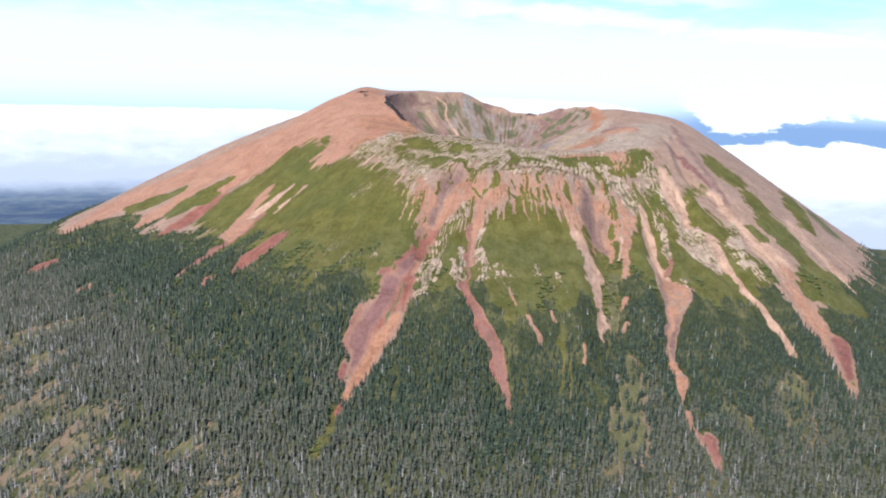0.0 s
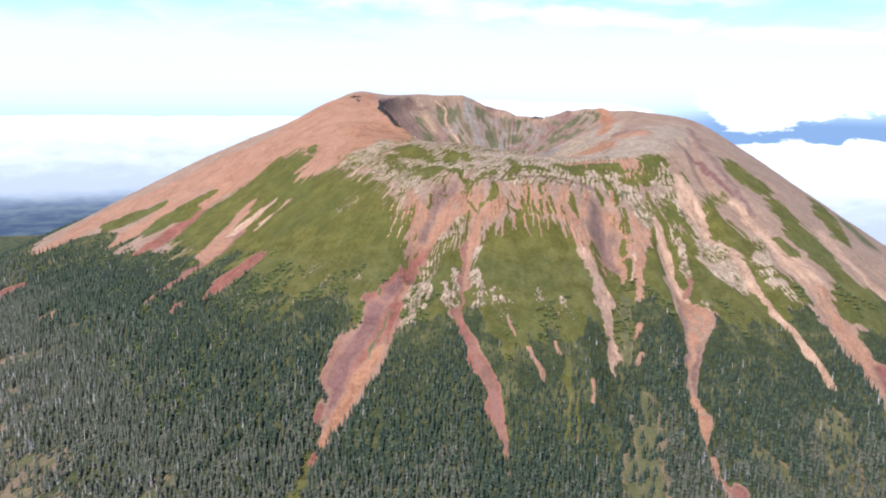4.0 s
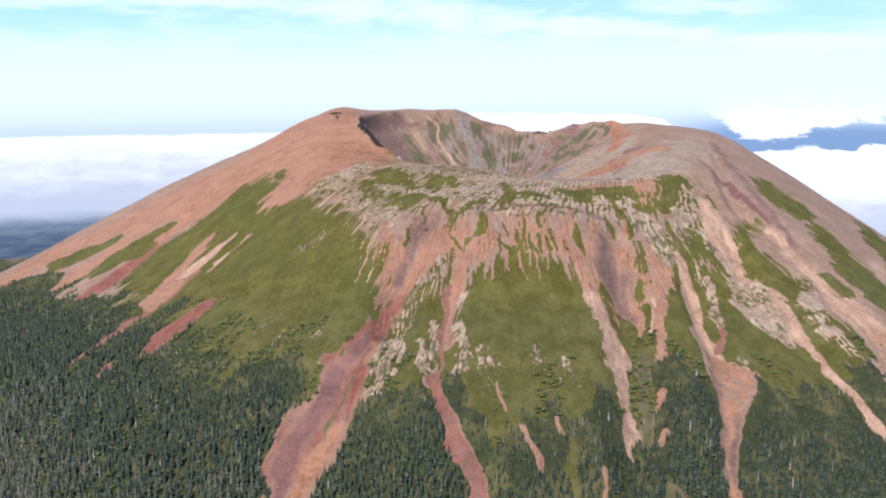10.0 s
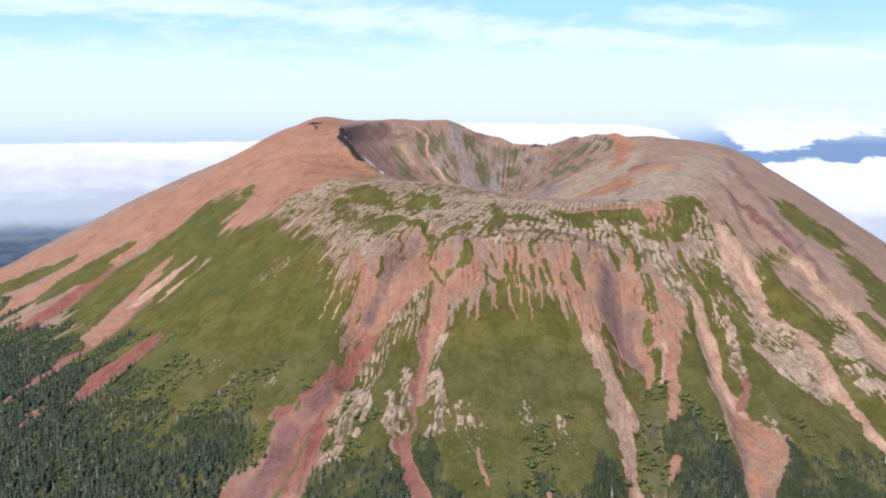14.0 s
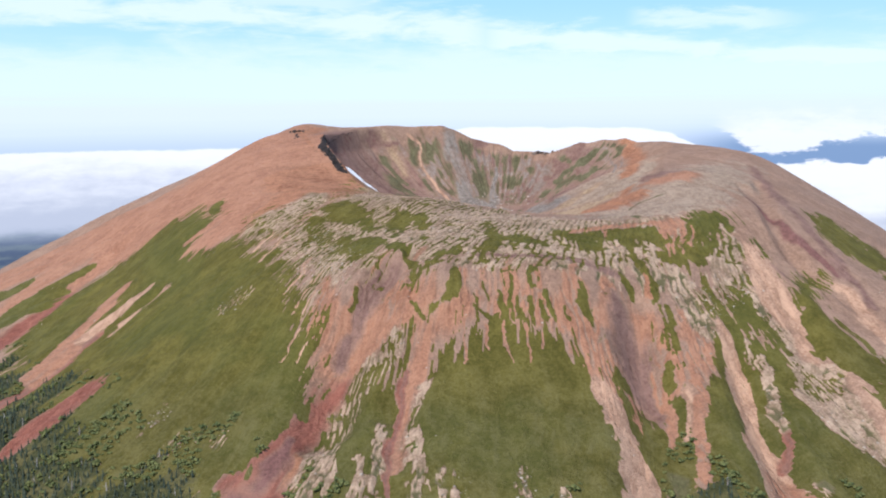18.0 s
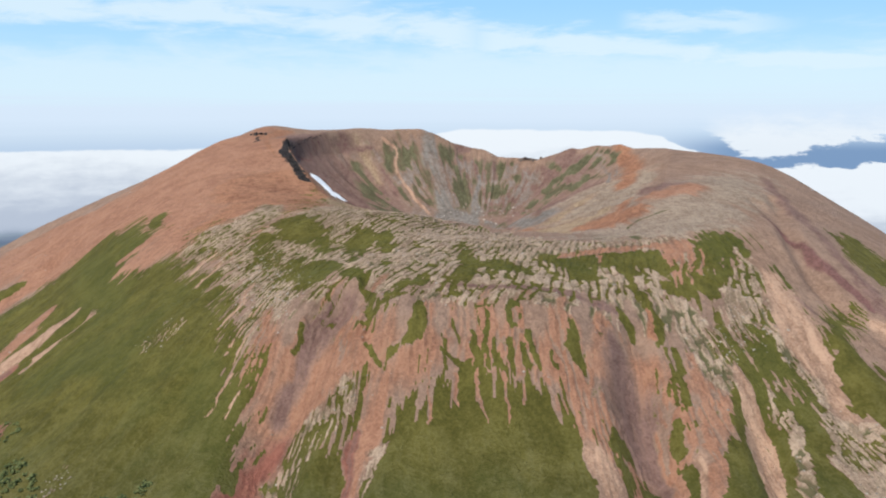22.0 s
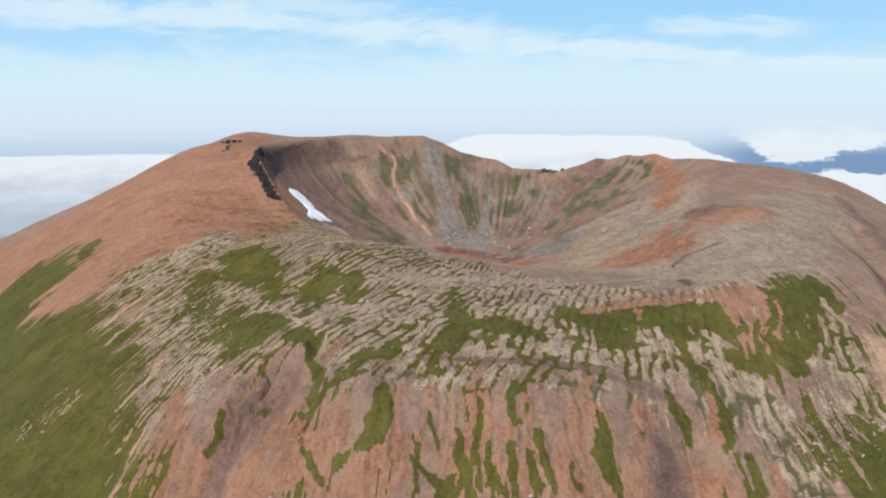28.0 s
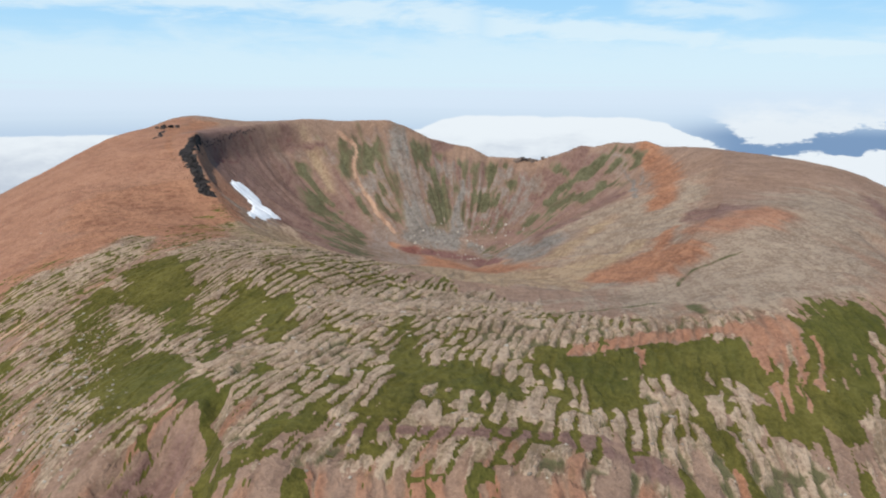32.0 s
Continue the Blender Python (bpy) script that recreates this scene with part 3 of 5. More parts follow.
line("veg", (72, -494, 2.8), (81, -497, 3.4), (89, -501, 3.1))
line("veg", (85, -478, 1.4), (93, -490, 2.4), (99, -499, 2.1))
line("veg", (98, -484, 2.1), (102, -496, 3.1))
line("veg", (105, -482, 1.7), (109, -495, 2.7))
line("veg", (116, -484, 1.7), (120, -494, 2.4))
line("veg", (153, -463, 2.2), (155, -472, 4.3), (161, -482, 2.1))
line("veg", (142, -480, 2.1), (146, -487, 2.1))
line("veg", (228, -487, 4.9), (230, -502, 8.2))
line("veg", (184, -519, 5.3), (190, -510, 8.8))
line("veg", (165, -531, 3.3), (155, -513, 2.7))
line("veg", (-37, -464, 5.3), (-39, -477, 3))
line("veg", (-2, -524, 2.8), (-9, -537, 3.4), (-19, -546, 2.8))
line("veg", (342, -416, 8.2), (392, -472, 14.6))
line("rock2", (177, -362, 3.2), (178, -377, 4.7), (183, -386, 5.2))
line("rock2", (204, -353, 1.3), (205, -368, 1.9), (204, -382, 2.2))
line("rock2", (212, -359, 2), (212, -366, 2.3), (214, -378, 2.8))
line("rock2", (159, -370, 1.3), (171, -366, 1.3))
line("rock2", (251, -335, 1.4), (256, -344, 1.4))
line("rock2", (231, -391, 14.1), (244, -407, 15.4), (240, -431, 9))
line("rock2", (275, -365, 16.5), (286, -388, 13.7))
line("rock2", (182, -371, 9.6), (189, -397, 9.3))
line("rock2", (202, -372, 5.6), (207, -390, 4.7))
line("rock2", (216, -398, 6.2), (211, -416, 3.8))
line("pale", (504, -367, 5.3), (543, -405, 6.1), (581, -468, 4.2))
line("pale", (589, -352, 4.5), (609, -372, 4.5), (651, -380, 5.4))
line("dark", (322, -213, 9), (354, -283, 11.9), (387, -333, 8.3))
line("dark", (237, -79, 13.8), (242, -135, 13.4))
line("moss_shade", (202, -278, 7.7), (204, -291, 7.6))
line("moss_shade", (127, -301, 2.2), (145, -285, 3), (185, -263, 2.4))
line("moss_shade", (236, -193, 2.6), (210, -206, 4.1), (196, -231, 1.9))
line("orange", (-257, -248, 84.9), (-230, -226, 108.7), (-205, -190, 105.1), (-176, -154, 152.1))
line("rust", (-207, -227, 41.5), (-194, -184, 52.9), (-193, -149, 86.2), (-188, -120, 147.9), (-172, -99, 127.8), (-152, -88, 54.7))
line("rust", (-268, 179, 17.6), (-268, 118, 63.3), (-265, 68, 10), (-217, -17, 4.7))
line("black", (-228, 200, 1.6), (-235, 166, 2.6), (-236, 127, 2.2), (-231, 79, 2.9), (-209, -5, 9.9), (-200, -21, 10.9), (-188, -35, 11), (-178, -46, 9.3), (-169, -57, 8.4), (-164, -61, 5.5))
line("black", (-273, 55, 4.8), (-280, 95, 5))
line("red", (-36, -537, 31), (-47, -565, 18.1), (-56, -618, 36.8), (-66, -655, 52.9), (-75, -684, 61.3), (-80, -709, 64.8), (-82, -732, 57.8), (-83, -743, 51))
line("dark", (-54, -591, 6.1), (-55, -611, 10.4), (-61, -631, 17), (-67, -652, 24.8), (-77, -682, 30), (-87, -706, 30.3), (-92, -729, 25.2), (-93, -741, 19.1))
line("moss_shade", (-49, -648, 3.6), (-54, -667, 4.7), (-58, -683, 6.2), (-66, -708, 8.1), (-71, -730, 8.4), (-76, -741, 9.7))
line("rust", (-45, -607, 7.5), (-43, -657, 7.8), (-49, -686, 10), (-54, -711, 13), (-59, -733, 13.7), (-63, -744, 12.2))
line("rock2", (6, -519, 20.1), (-7, -536, 31.2), (-19, -556, 31.4), (-23, -592, 35.6), (-20, -635, 34.1), (-23, -663, 37.6), (-27, -685, 21.1))
line("rock2", (5, -626, 12.7), (12, -655, 15), (18, -670, 10.1))
line("orange", (54, -467, 11.5), (49, -485, 13.7), (44, -503, 16.8), (35, -517, 18.9), (30, -544, 23.7), (31, -583, 21.5), (32, -627, 19.4))
line("rock2", (37, -552, 15.4), (37, -585, 13.5), (51, -637, 16.9), (57, -666, 20.1))
line("rock2", (14, -585, 9.7), (19, -629, 12.4), (25, -663, 11.1), (28, -687, 6.5))
line("red", (20, -538, 5.5), (23, -579, 5.5), (28, -623, 5.1), (32, -660, 6.4), (38, -691, 7.1), (45, -719, 9.5), (56, -741, 11.7), (63, -751, 9.9))
line("orange", (41, -696, 3.5), (51, -718, 5.1), (65, -741, 6.4), (72, -752, 5.8))
line("rock", (77, -644, 17.4), (80, -665, 22.8), (85, -682, 21.2), (93, -698, 13.8))
line("orange", (85, -685, 6.8), (92, -698, 5.4), (101, -711, 3.1))
line("rock", (121, -624, 7.6), (122, -642, 17.4), (124, -655, 9.8))
line("rock", (154, -648, 17.4), (159, -670, 9.7))
line("orange", (118, -722, 3.6), (122, -732, 5.7), (128, -742, 6.4))
line("orange", (140, -705, 3.1), (147, -717, 4.4))
line("pale", (172, -537, 21.1), (182, -553, 23.1), (189, -575, 25), (194, -593, 30.3), (197, -604, 34.1), (199, -624, 23.8), (201, -648, 20.2), (204, -666, 16.3), (207, -683, 16.1), (209, -698, 8.9))
line("purple", (185, -454, 17.2), (187, -466, 27.5), (193, -482, 38.5), (203, -496, 32.4), (212, -512, 22.3), (214, -534, 14.3))
line("orange", (217, -488, 11.2), (221, -510, 9.3), (223, -540, 10.5), (224, -554, 5.2))
line("orange", (237, -444, 19.6), (245, -463, 31.4), (246, -488, 28.2), (243, -515, 19.9), (243, -540, 16), (243, -569, 15.3), (239, -592, 11.9))
line("pale", (239, -509, 8.4), (236, -529, 7.9), (232, -550, 5.6))
line("moss_shade", (222, -588, 14.3), (223, -632, 17), (223, -667, 13.9), (222, -695, 8.9))
line("orange", (240, -640, 9.8), (236, -649, 11.6), (230, -658, 6.2))
line("orange", (238, -688, 8.1), (235, -696, 6))
line("pale", (265, -440, 7.8), (273, -460, 17), (277, -485, 23.2), (283, -514, 23.7), (289, -556, 29.5), (292, -582, 26.5), (297, -601, 23.8))
line("red", (301, -505, 5.3), (305, -540, 8.5), (300, -557, 6))
line("orange", (314, -591, 10.2), (315, -602, 25.1), (313, -622, 26.4), (308, -639, 20.6), (302, -657, 15.3), (295, -677, 13.1))
line("purple", (295, -598, 13.4), (297, -623, 8.8), (296, -646, 7.4), (289, -677, 5.3))
line("rust", (319, -612, 11.9), (313, -625, 14.3), (309, -640, 9.3), (303, -660, 6.5))
line("rock", (320, -582, 12.1), (318, -593, 8.7))
line("pale", (304, -335, 20.2), (313, -375, 23.8), (323, -402, 28.9), (336, -428, 27.4), (354, -456, 29.3), (366, -486, 28), (374, -515, 21.6))
line("rock2", (330, -460, 23.3), (334, -491, 30.5), (352, -519, 30), (367, -538, 24.4))
line("rock2", (300, -396, 13.2), (314, -420, 20.6), (327, -437, 18.1))
line("rock2", (234, -403, 17), (239, -419, 23.5), (249, -439, 19.5), (257, -451, 12.5))
line("rock2", (286, -342, 32.7), (286, -364, 26.8), (278, -386, 18.3))
line("rock2", (292, -451, 23.2), (298, -468, 17.6), (300, -497, 11.5), (304, -526, 8.4))
line("orange", (-818, -177, 33.1), (-807, -130, 108.5), (-774, -99, 123.2), (-745, -65, 136.4), (-686, -56, 97.4), (-623, -51, 101.8), (-563, -48, 113.6))
line("orange", (-651, -229, 19.3), (-636, -201, 52.3), (-616, -178, 45.8), (-601, -154, 56), (-578, -126, 60.4), (-545, -106, 66.3), (-507, -89, 54.2), (-457, -93, 62))
line("red", (-567, -294, 14.3), (-552, -271, 23.8), (-528, -258, 61.2), (-513, -235, 62.6), (-502, -207, 44.1), (-504, -171, 31.8), (-499, -152, 20.6))
line("orange", (-492, -157, 37.7), (-485, -132, 37.7), (-463, -124, 62.4))
line("orange", (-390, -331, 21.6), (-397, -354, 26.4), (-403, -381, 22), (-403, -408, 17.7))
line("red", (-364, -348, 24.4), (-377, -369, 26.9), (-384, -394, 28.3), (-391, -418, 21.3), (-406, -449, 12.5), (-415, -489, 10.1), (-433, -529, 9))
line("red", (-287, -471, 19.9), (-298, -486, 53.9), (-306, -506, 51.7), (-317, -526, 42.4), (-322, -547, 29.3), (-329, -563, 13.9))
line("red", (-369, -562, 23.4), (-373, -576, 15.9))
line("rock", (-173, -555, 9.8), (-182, -560, 17.4), (-192, -569, 10.8))
line("rock", (-133, -577, 8.8), (-141, -587, 15.3), (-143, -596, 10))
line("rock", (-109, -590, 11.7), (-111, -600, 14.5))
line("pale", (310, -383, 21.4), (325, -406, 26), (340, -434, 24.2), (358, -464, 20), (374, -499, 16.7), (384, -528, 16.7), (397, -553, 9.3), (412, -577, 8.3), (428, -606, 10.1), (443, -635, 10), (454, -658, 6.6))
line("pale", (387, -350, 11.4), (399, -384, 21.4), (418, -415, 28.3), (439, -449, 43.2), (451, -487, 54.5), (464, -513, 43.1), (472, -537, 38), (478, -560, 38.5), (493, -588, 36.2))
line("orange", (467, -511, 35.1), (475, -534, 35.3), (482, -557, 33.1), (496, -586, 32.7), (506, -618, 29), (511, -655, 23.8), (513, -673, 15.2))
line("rust", (500, -591, 19.3), (511, -614, 19.2), (518, -643, 24))
line("rock2", (404, -426, 18.8), (401, -484, 27.3), (406, -520, 26.7), (421, -537, 19), (432, -551, 12.4))
line("rock2", (345, -467, 33.1), (353, -503, 40.7), (367, -529, 23.6))
line("pale", (513, -324, 22.3), (527, -377, 28.2), (544, -407, 32.5), (566, -430, 33.5))
line("purple", (349, -39, 13.6), (361, -192, 16.3), (377, -280, 14.1), (392, -322, 13.1), (408, -369, 10.6))
line("orange", (1273, 1679, 1.2))
line("moss_shade", (592, -151, 40), (606, -227, 40))
line("veg", (513, -452, 36.5), (524, -493, 62.5), (535, -511, 76.5))
line("orange", (297, -729, 11.9), (306, -752, 11.8), (306, -770, 4.7), (305, -814, 5.3), (313, -833, 6.9), (319, -848, 4.6))
line("red", (327, -828, 12.8), (327, -836, 16.2))
line("veg", (-698, -139, 35), (-650, -129, 34.8), (-610, -108, 18.5))
line("veg", (-568, -203, 49.6), (-547, -180, 52.8), (-536, -150, 25.6), (-501, -132, 12.9))
line("red", (-775, -356, 48.4), (-762, -339, 46.2))
line("orange", (-609, -500, 31.1), (-608, -491, 21.4))
line("veg", (-5, -421, 7.9), (-2, -432, 5), (7, -445, 5.1), (12, -459, 7.8), (10, -468, 5.1), (9, -478, 3.1))
line("veg", (14, -470, 5), (22, -468, 3.6), (30, -460, 3.2), (34, -453, 3))
line("veg", (48, -467, 4.9), (48, -474, 6.8), (48, -481, 9), (45, -486, 10.3), (42, -491, 9.9), (40, -494, 6.1))
line("veg", (207, -395, 7.1), (209, -408, 6.3), (214, -418, 8.3), (215, -429, 6.8), (214, -439, 3.5))
line("veg", (183, -420, 6.4), (188, -426, 6.1), (194, -428, 5.6), (197, -434, 3.7))
line("rock2", (-162, -191, 25.5), (-162, -234, 49.2), (-179, -255, 57), (-184, -283, 57.4))
line("veg", (-294, -190, 18.3), (-298, -171, 22.4))
line("veg", (-36, -468, 3.2), (-38, -472, 2.9))
line("orange", (142, -350, 10.5), (160, -336, 12.8), (182, -326, 12.7), (203, -317, 11), (222, -310, 15), (237, -313, 19.9))
line("orange", (236, -308, 23.2), (235, -317, 21.4))
line("orange", (228, -318, 6.8), (228, -335, 6.6), (229, -346, 4.2))
line("orange", (236, -320, 5.4), (234, -338, 4.1))
line("orange", (243, -314, 3.4), (243, -341, 3.5))
line("orange", (234, -352, 4.8), (235, -369, 3.5))
line("orange", (247, -342, 3.5), (246, -367, 2.8))
line("orange", (174, -342, 3.7), (176, -357, 2.4))
# purple and dark here also paint the shade on the ravine's side
line("purple", (-24, -441, 4.9), (-23, -450, 10.5), (-24, -460, 13), (-27, -469, 10.4), (-31, -477, 9.3))
line("orange", (-4, -459, 27.6), (-4, -471, 30.2), (-10, -479, 25.4), (-13, -483, 20.4))
line("dark", (-28, -454, 3.7), (-30, -463, 3.7), (-33, -473, 3.8))
line("purple", (56, -443, 3), (75, -436, 4.3), (95, -433, 5.4), (120, -429, 6.8), (145, -422, 9.7), (165, -421, 11.7), (183, -423, 8))
line("rust", (207, -409, 4.2), (209, -423, 6.5), (211, -434, 4.4))
line("purple", (-213, 76, 39.8), (-205, 104, 94.7), (-189, 127, 156), (-169, 145, 187.6), (-142, 164, 67.4), (-69, 14, 83.7))
line("purple", (-195, 247, 8.7), (-219, 214, 6.6))
line("purple", (127, 288, 93.6), (126, 226, 108), (106, 119, 166.1), (77, 108, 172.2))
line("rust", (-60, 151, 12.2), (-18, 130, 16.8), (53, -36, 96.3), (77, -66, 83.8))
line("olive", (-183, 220, 27.2), (-153, 195, 38), (-116, 150, 58), (-79, 84, 62))
line("olive", (-142, 267, 10.3), (-133, 240, 11.9), (-115, 212, 8.9), (-91, 187, 9.6))
line("olive", (-113, 280, 31), (-110, 265, 29.8), (-97, 243, 32.2), (-81, 220, 31.2), (-66, 193, 14.7))
line("olive", (-57, 288, 15.7), (-46, 273, 22.9), (-37, 254, 28.7), (-28, 228, 32.7), (-16, 200, 41.9))
line("olive", (-26, 286, 14.3), (-15, 267, 15.1), (-4, 244, 16.6), (3, 218, 16.3))
line("veg", (36, 297, 32.3), (35, 279, 37), (28, 261, 27.2), (20, 240, 13.8))
line("veg", (-38, 280, 4.3), (-26, 249, 5.6), (-14, 212, 8))
line("veg", (-116, 269, 5.2), (-104, 249, 7.4), (-86, 227, 5.7))
line("olive", (181, 300, 22.2), (171, 280, 26.8), (153, 259, 30.8), (125, 243, 28.5), (96, 226, 25.6), (77, 212, 22.5))
line("olive", (101, 310, 12.5), (118, 283, 10.9))
line("ash", (-85, 290, 22.5), (-81, 276, 24.3), (-76, 261, 20.5))
line("ash", (-71, 278, 8.5), (-66, 259, 15.5), (-53, 228, 20.1), (-47, 206, 25.1), (-38, 181, 36.2), (-13, 161, 60.2))
line("ash", (-6, 278, 6.7), (-6, 253, 7.9), (-4, 226, 9.8), (4, 195, 22.4))
line("ash", (24, 171, 10.5), (56, 108, 36.1), (87, 9, 36.9), (107, 11, 62.7))
line("pale", (-148, 271, 3.5), (-133, 265, 3.8), (-123, 243, 4.7), (-109, 221, 4.8), (-85, 197, 5.2), (-66, 174, 5.2))
line("sand", (-187, 247, 19.3), (-171, 239, 18.2), (-157, 227, 14), (-145, 212, 10.8))
line("purple", (-203, 235, 18.7), (-189, 243, 11.7), (-158, 255, 1.2))
line("ash", (201, 289, 5.2), (200, 238, 4.6), (199, 50, 2.9), (201, -13, 4))
line("ash", (179, 285, 4.5), (190, 232, 5.5), (184, 38, 4))
line("sand", (183, -106, 18.2), (166, -127, 25.7), (145, -150, 23.4), (136, -211, 12.7))
line("sand", (158, 2, 22), (135, -16, 29.9), (117, -43, 27.8))
line("rust", (203, -100, 13.8), (192, -140, 17), (179, -157, 16.2))
line("sand", (-1, -66, 284.2), (31, -84, 160.9), (74, -164, 119.4), (99, -134, 136.2))
line("brick", (-36, 141, 25.7), (-17, 137, 18.2))
line("rust", (-6, 112, 10.6), (38, 32, 51.7), (66, -24, 44.9))
line("dark", (-23, 142, 11.9), (6, 131, 36), (31, 122, 21.3), (63, 41, 10.8))
line("rust", (207, 301, 30.2), (221, 220, 27.9), (214, 90, 31.5), (203, -10, 24))
line("purple", (222, -72, 20.1), (241, -112, 44.8), (256, -140, 13.5))
line("sand", (143, -161, 13.8), (161, -135, 10.7), (179, -118, 8.2))
line("olive", (73, 189, 14.1), (104, 142, 140), (125, 231, 19.6), (150, 245, 30.5), (171, 251, 34.3))
line("veg", (98, 246, 10.5), (123, 273, 15.9), (149, 295, 19.8), (173, 306, 23.1), (189, 290, 26.6))
line("dark", (-229, 86, 1.8), (-232, 156, 1.2), (-219, 213, 1.2), (-200, 243, 1.2))
line("dark", (-226, 85, 2.4), (-228, 163, 1.2), (-214, 219, 1.2))
line("black", (-273, 55, 4.8), (-280, 95, 5))
line("moss_shade", (-664, -621, 37.5), (-606, -625, 41.1), (-546, -618, 37.1), (-507, -609, 19.1))
line("moss_shade", (-546, -800, 34.4), (-506, -801, 34.2), (-468, -799, 25.1))
line("moss_shade", (-473, -831, 21.5), (-436, -829, 32.2), (-394, -823, 21.4))
line("moss_shade", (-487, -898, 43.9), (-449, -894, 44), (-417, -887, 29.8), (-385, -880, 14.8))
line("moss_shade", (-364, -944, 17), (-333, -938, 29.4), (-305, -927, 21))
line("moss_shade", (-565, -552, 29.6), (-528, -552, 30.1), (-500, -547, 17.9))
line("moss_shade", (-601, -703, 31.3), (-562, -698, 25.8), (-529, -695, 14.7))
line("moss_shade", (-273, -911, 23), (-256, -888, 23.1), (-241, -866, 11.6))
line("moss_shade", (243, -751, 24.1), (245, -773, 39.1), (245, -794, 39.9), (242, -818, 39.8), (234, -859, 49), (222, -902, 32.7))
line("moss_shade", (443, -705, 24.4), (440, -729, 48), (437, -761, 58.3), (441, -791, 36.1))
line("moss_shade", (352, -773, 22.2), (370, -794, 31.3))
line("veg", (155, -720, 4.3), (164, -764, 5.4), (159, -805, 5.1))
line("veg", (172, -762, 3.3), (168, -803, 4.5))
line("veg", (-102, -830, 7.5), (-100, -871, 14.5), (-105, -903, 15.2))
line("red", (-65, -665, 60.5), (-77, -709, 65.8), (-81, -748, 56.6), (-84, -775, 36.7), (-81, -784, 27.5), (-90, -800, 14), (-98, -817, 8.4), (-100, -837, 3.5))
line("dark", (-71, -660, 27.3), (-85, -705, 30.7), (-93, -744, 23), (-93, -773, 14))
line("moss_shade", (-53, -662, 5), (-61, -708, 5.7), (-70, -738, 4.7))
line("rust", (-54, -719, 14.7), (-67, -747, 26.3), (-79, -780, 21.2), (-90, -800, 12.1), (-98, -817, 7))
line("red", (30, -670, 12.9), (36, -691, 12.6), (47, -720, 14.5), (61, -744, 15.8), (71, -756, 14.8), (83, -772, 19), (87, -788, 18.2), (95, -803, 10.2), (99, -820, 6.5), (99, -829, 3.2))
line("brick", (-105, -778, 12.4), (-103, -794, 10.8))
line("orange", (105, -840, 6.4), (106, -853, 4.4))
line("pale", (209, -689, 14.6), (209, -700, 10.4), (209, -712, 4.4))
line("orange", (120, -726, 4.3), (130, -745, 5.7), (132, -753, 3.5))
line("orange", (185, -738, 5.6), (185, -763, 4))
line("orange", (295, -579, 23.1), (309, -604, 23.1), (308, -630, 18.7), (301, -658, 13.7), (296, -682, 12.2), (293, -710, 15), (296, -731, 13.7), (304, -753, 12.7), (304, -765, 6.6), (305, -803, 8), (310, -826, 6.6), (319, -850, 4.5))
line("purple", (306, -652, 7.8), (300, -679, 6.9), (297, -713, 6.8))
line("brick", (328, -831, 15.6), (329, -845, 12.7), (329, -859, 14), (332, -868, 10.2))
line("orange", (489, -556, 25.8), (504, -589, 22), (511, -612, 30.6), (517, -648, 32.1), (516, -676, 18.9), (519, -701, 12.4))
line("brick", (522, -608, 22.3), (522, -642, 25.2), (519, -670, 14.9))
line("orange", (-74, -445, 13.5), (-66, -467, 19.8), (-62, -488, 23.8))
line("orange", (216, -116, 22.8), (233, -148, 29.6), (258, -140, 47.4))
line("rust", (165, -162, 51.4), (181, -173, 77.2), (195, -161, 40))
line("veg", (103, -479, 2.3), (104, -485, 2.7), (107, -494, 3))
line("veg", (94, -474, 2.8), (96, -486, 2.7))
line("veg", (84, -475, 2.8), (87, -484, 3.4), (91, -499, 3.6))
line("veg", (114, -478, 2.7), (117, -490, 3), (119, -496, 2.6))
line("veg", (123, -480, 2.6), (128, -491, 3.2))
line("veg", (125, -470, 2), (129, -479, 3), (134, -490, 2.9))
line("veg", (111, -448, 2.1), (115, -465, 3.1))
line("veg", (154, -453, 3.4), (159, -470, 4), (163, -484, 3.5))
line("veg", (17, -495, 1.7), (22, -501, 2.1), (27, -505, 2.8))
line("veg", (66, -491, 2.3), (74, -502, 2.5))
line("veg", (71, -471, 2.1), (76, -484, 2.8))
line("orange", (63, -505, 2.7), (65, -521, 2.9), (65, -535, 2.8))
line("orange", (81, -504, 2.6), (83, -520, 2.3))
line("orange", (93, -499, 3.3), (97, -518, 2.9), (100, -532, 1.9))
line("orange", (110, -498, 3.3), (114, -513, 3.2), (117, -528, 1.9))
line("orange", (123, -495, 3.3), (127, -513, 2.6))
line("orange", (138, -492, 4.3), (146, -512, 3.5))
line("pale", (-104, -386, 6.3), (-105, -416, 5.9), (-109, -438, 4.3))
line("pale", (-82, -428, 5.5), (-89, -447, 4.4), (-95, -463, 3.2), (-96, -471, 2.1))
line("pale", (-164, -325, 5.8), (-165, -356, 4.8))
line("pale", (-79, -451, 4.8), (-84, -467, 3), (-87, -482, 2))
line("pale", (-175, -299, 8.4), (-183, -317, 6.6), (-188, -330, 4.6))
line("pale", (-82, -491, 4.2), (-87, -504, 2.7), (-88, -518, 2))
line("pale", (-68, -505, 3), (-73, -522, 2))
# brown-purple rubble of the ravine, its shade painted in with it
line("purple", (-13, -441, 24.3), (-13, -460, 36.9), (-25, -458, 7), (-28, -472, 16.5), (-28, -485, 15.4), (-30, -490, 11.3), (-38, -499, 14.1), (-39, -507, 16.1))
line("orange", (-6, -466, 21.7), (-7, -481, 26.8), (-12, -492, 25.2), (-15, -497, 26.1))
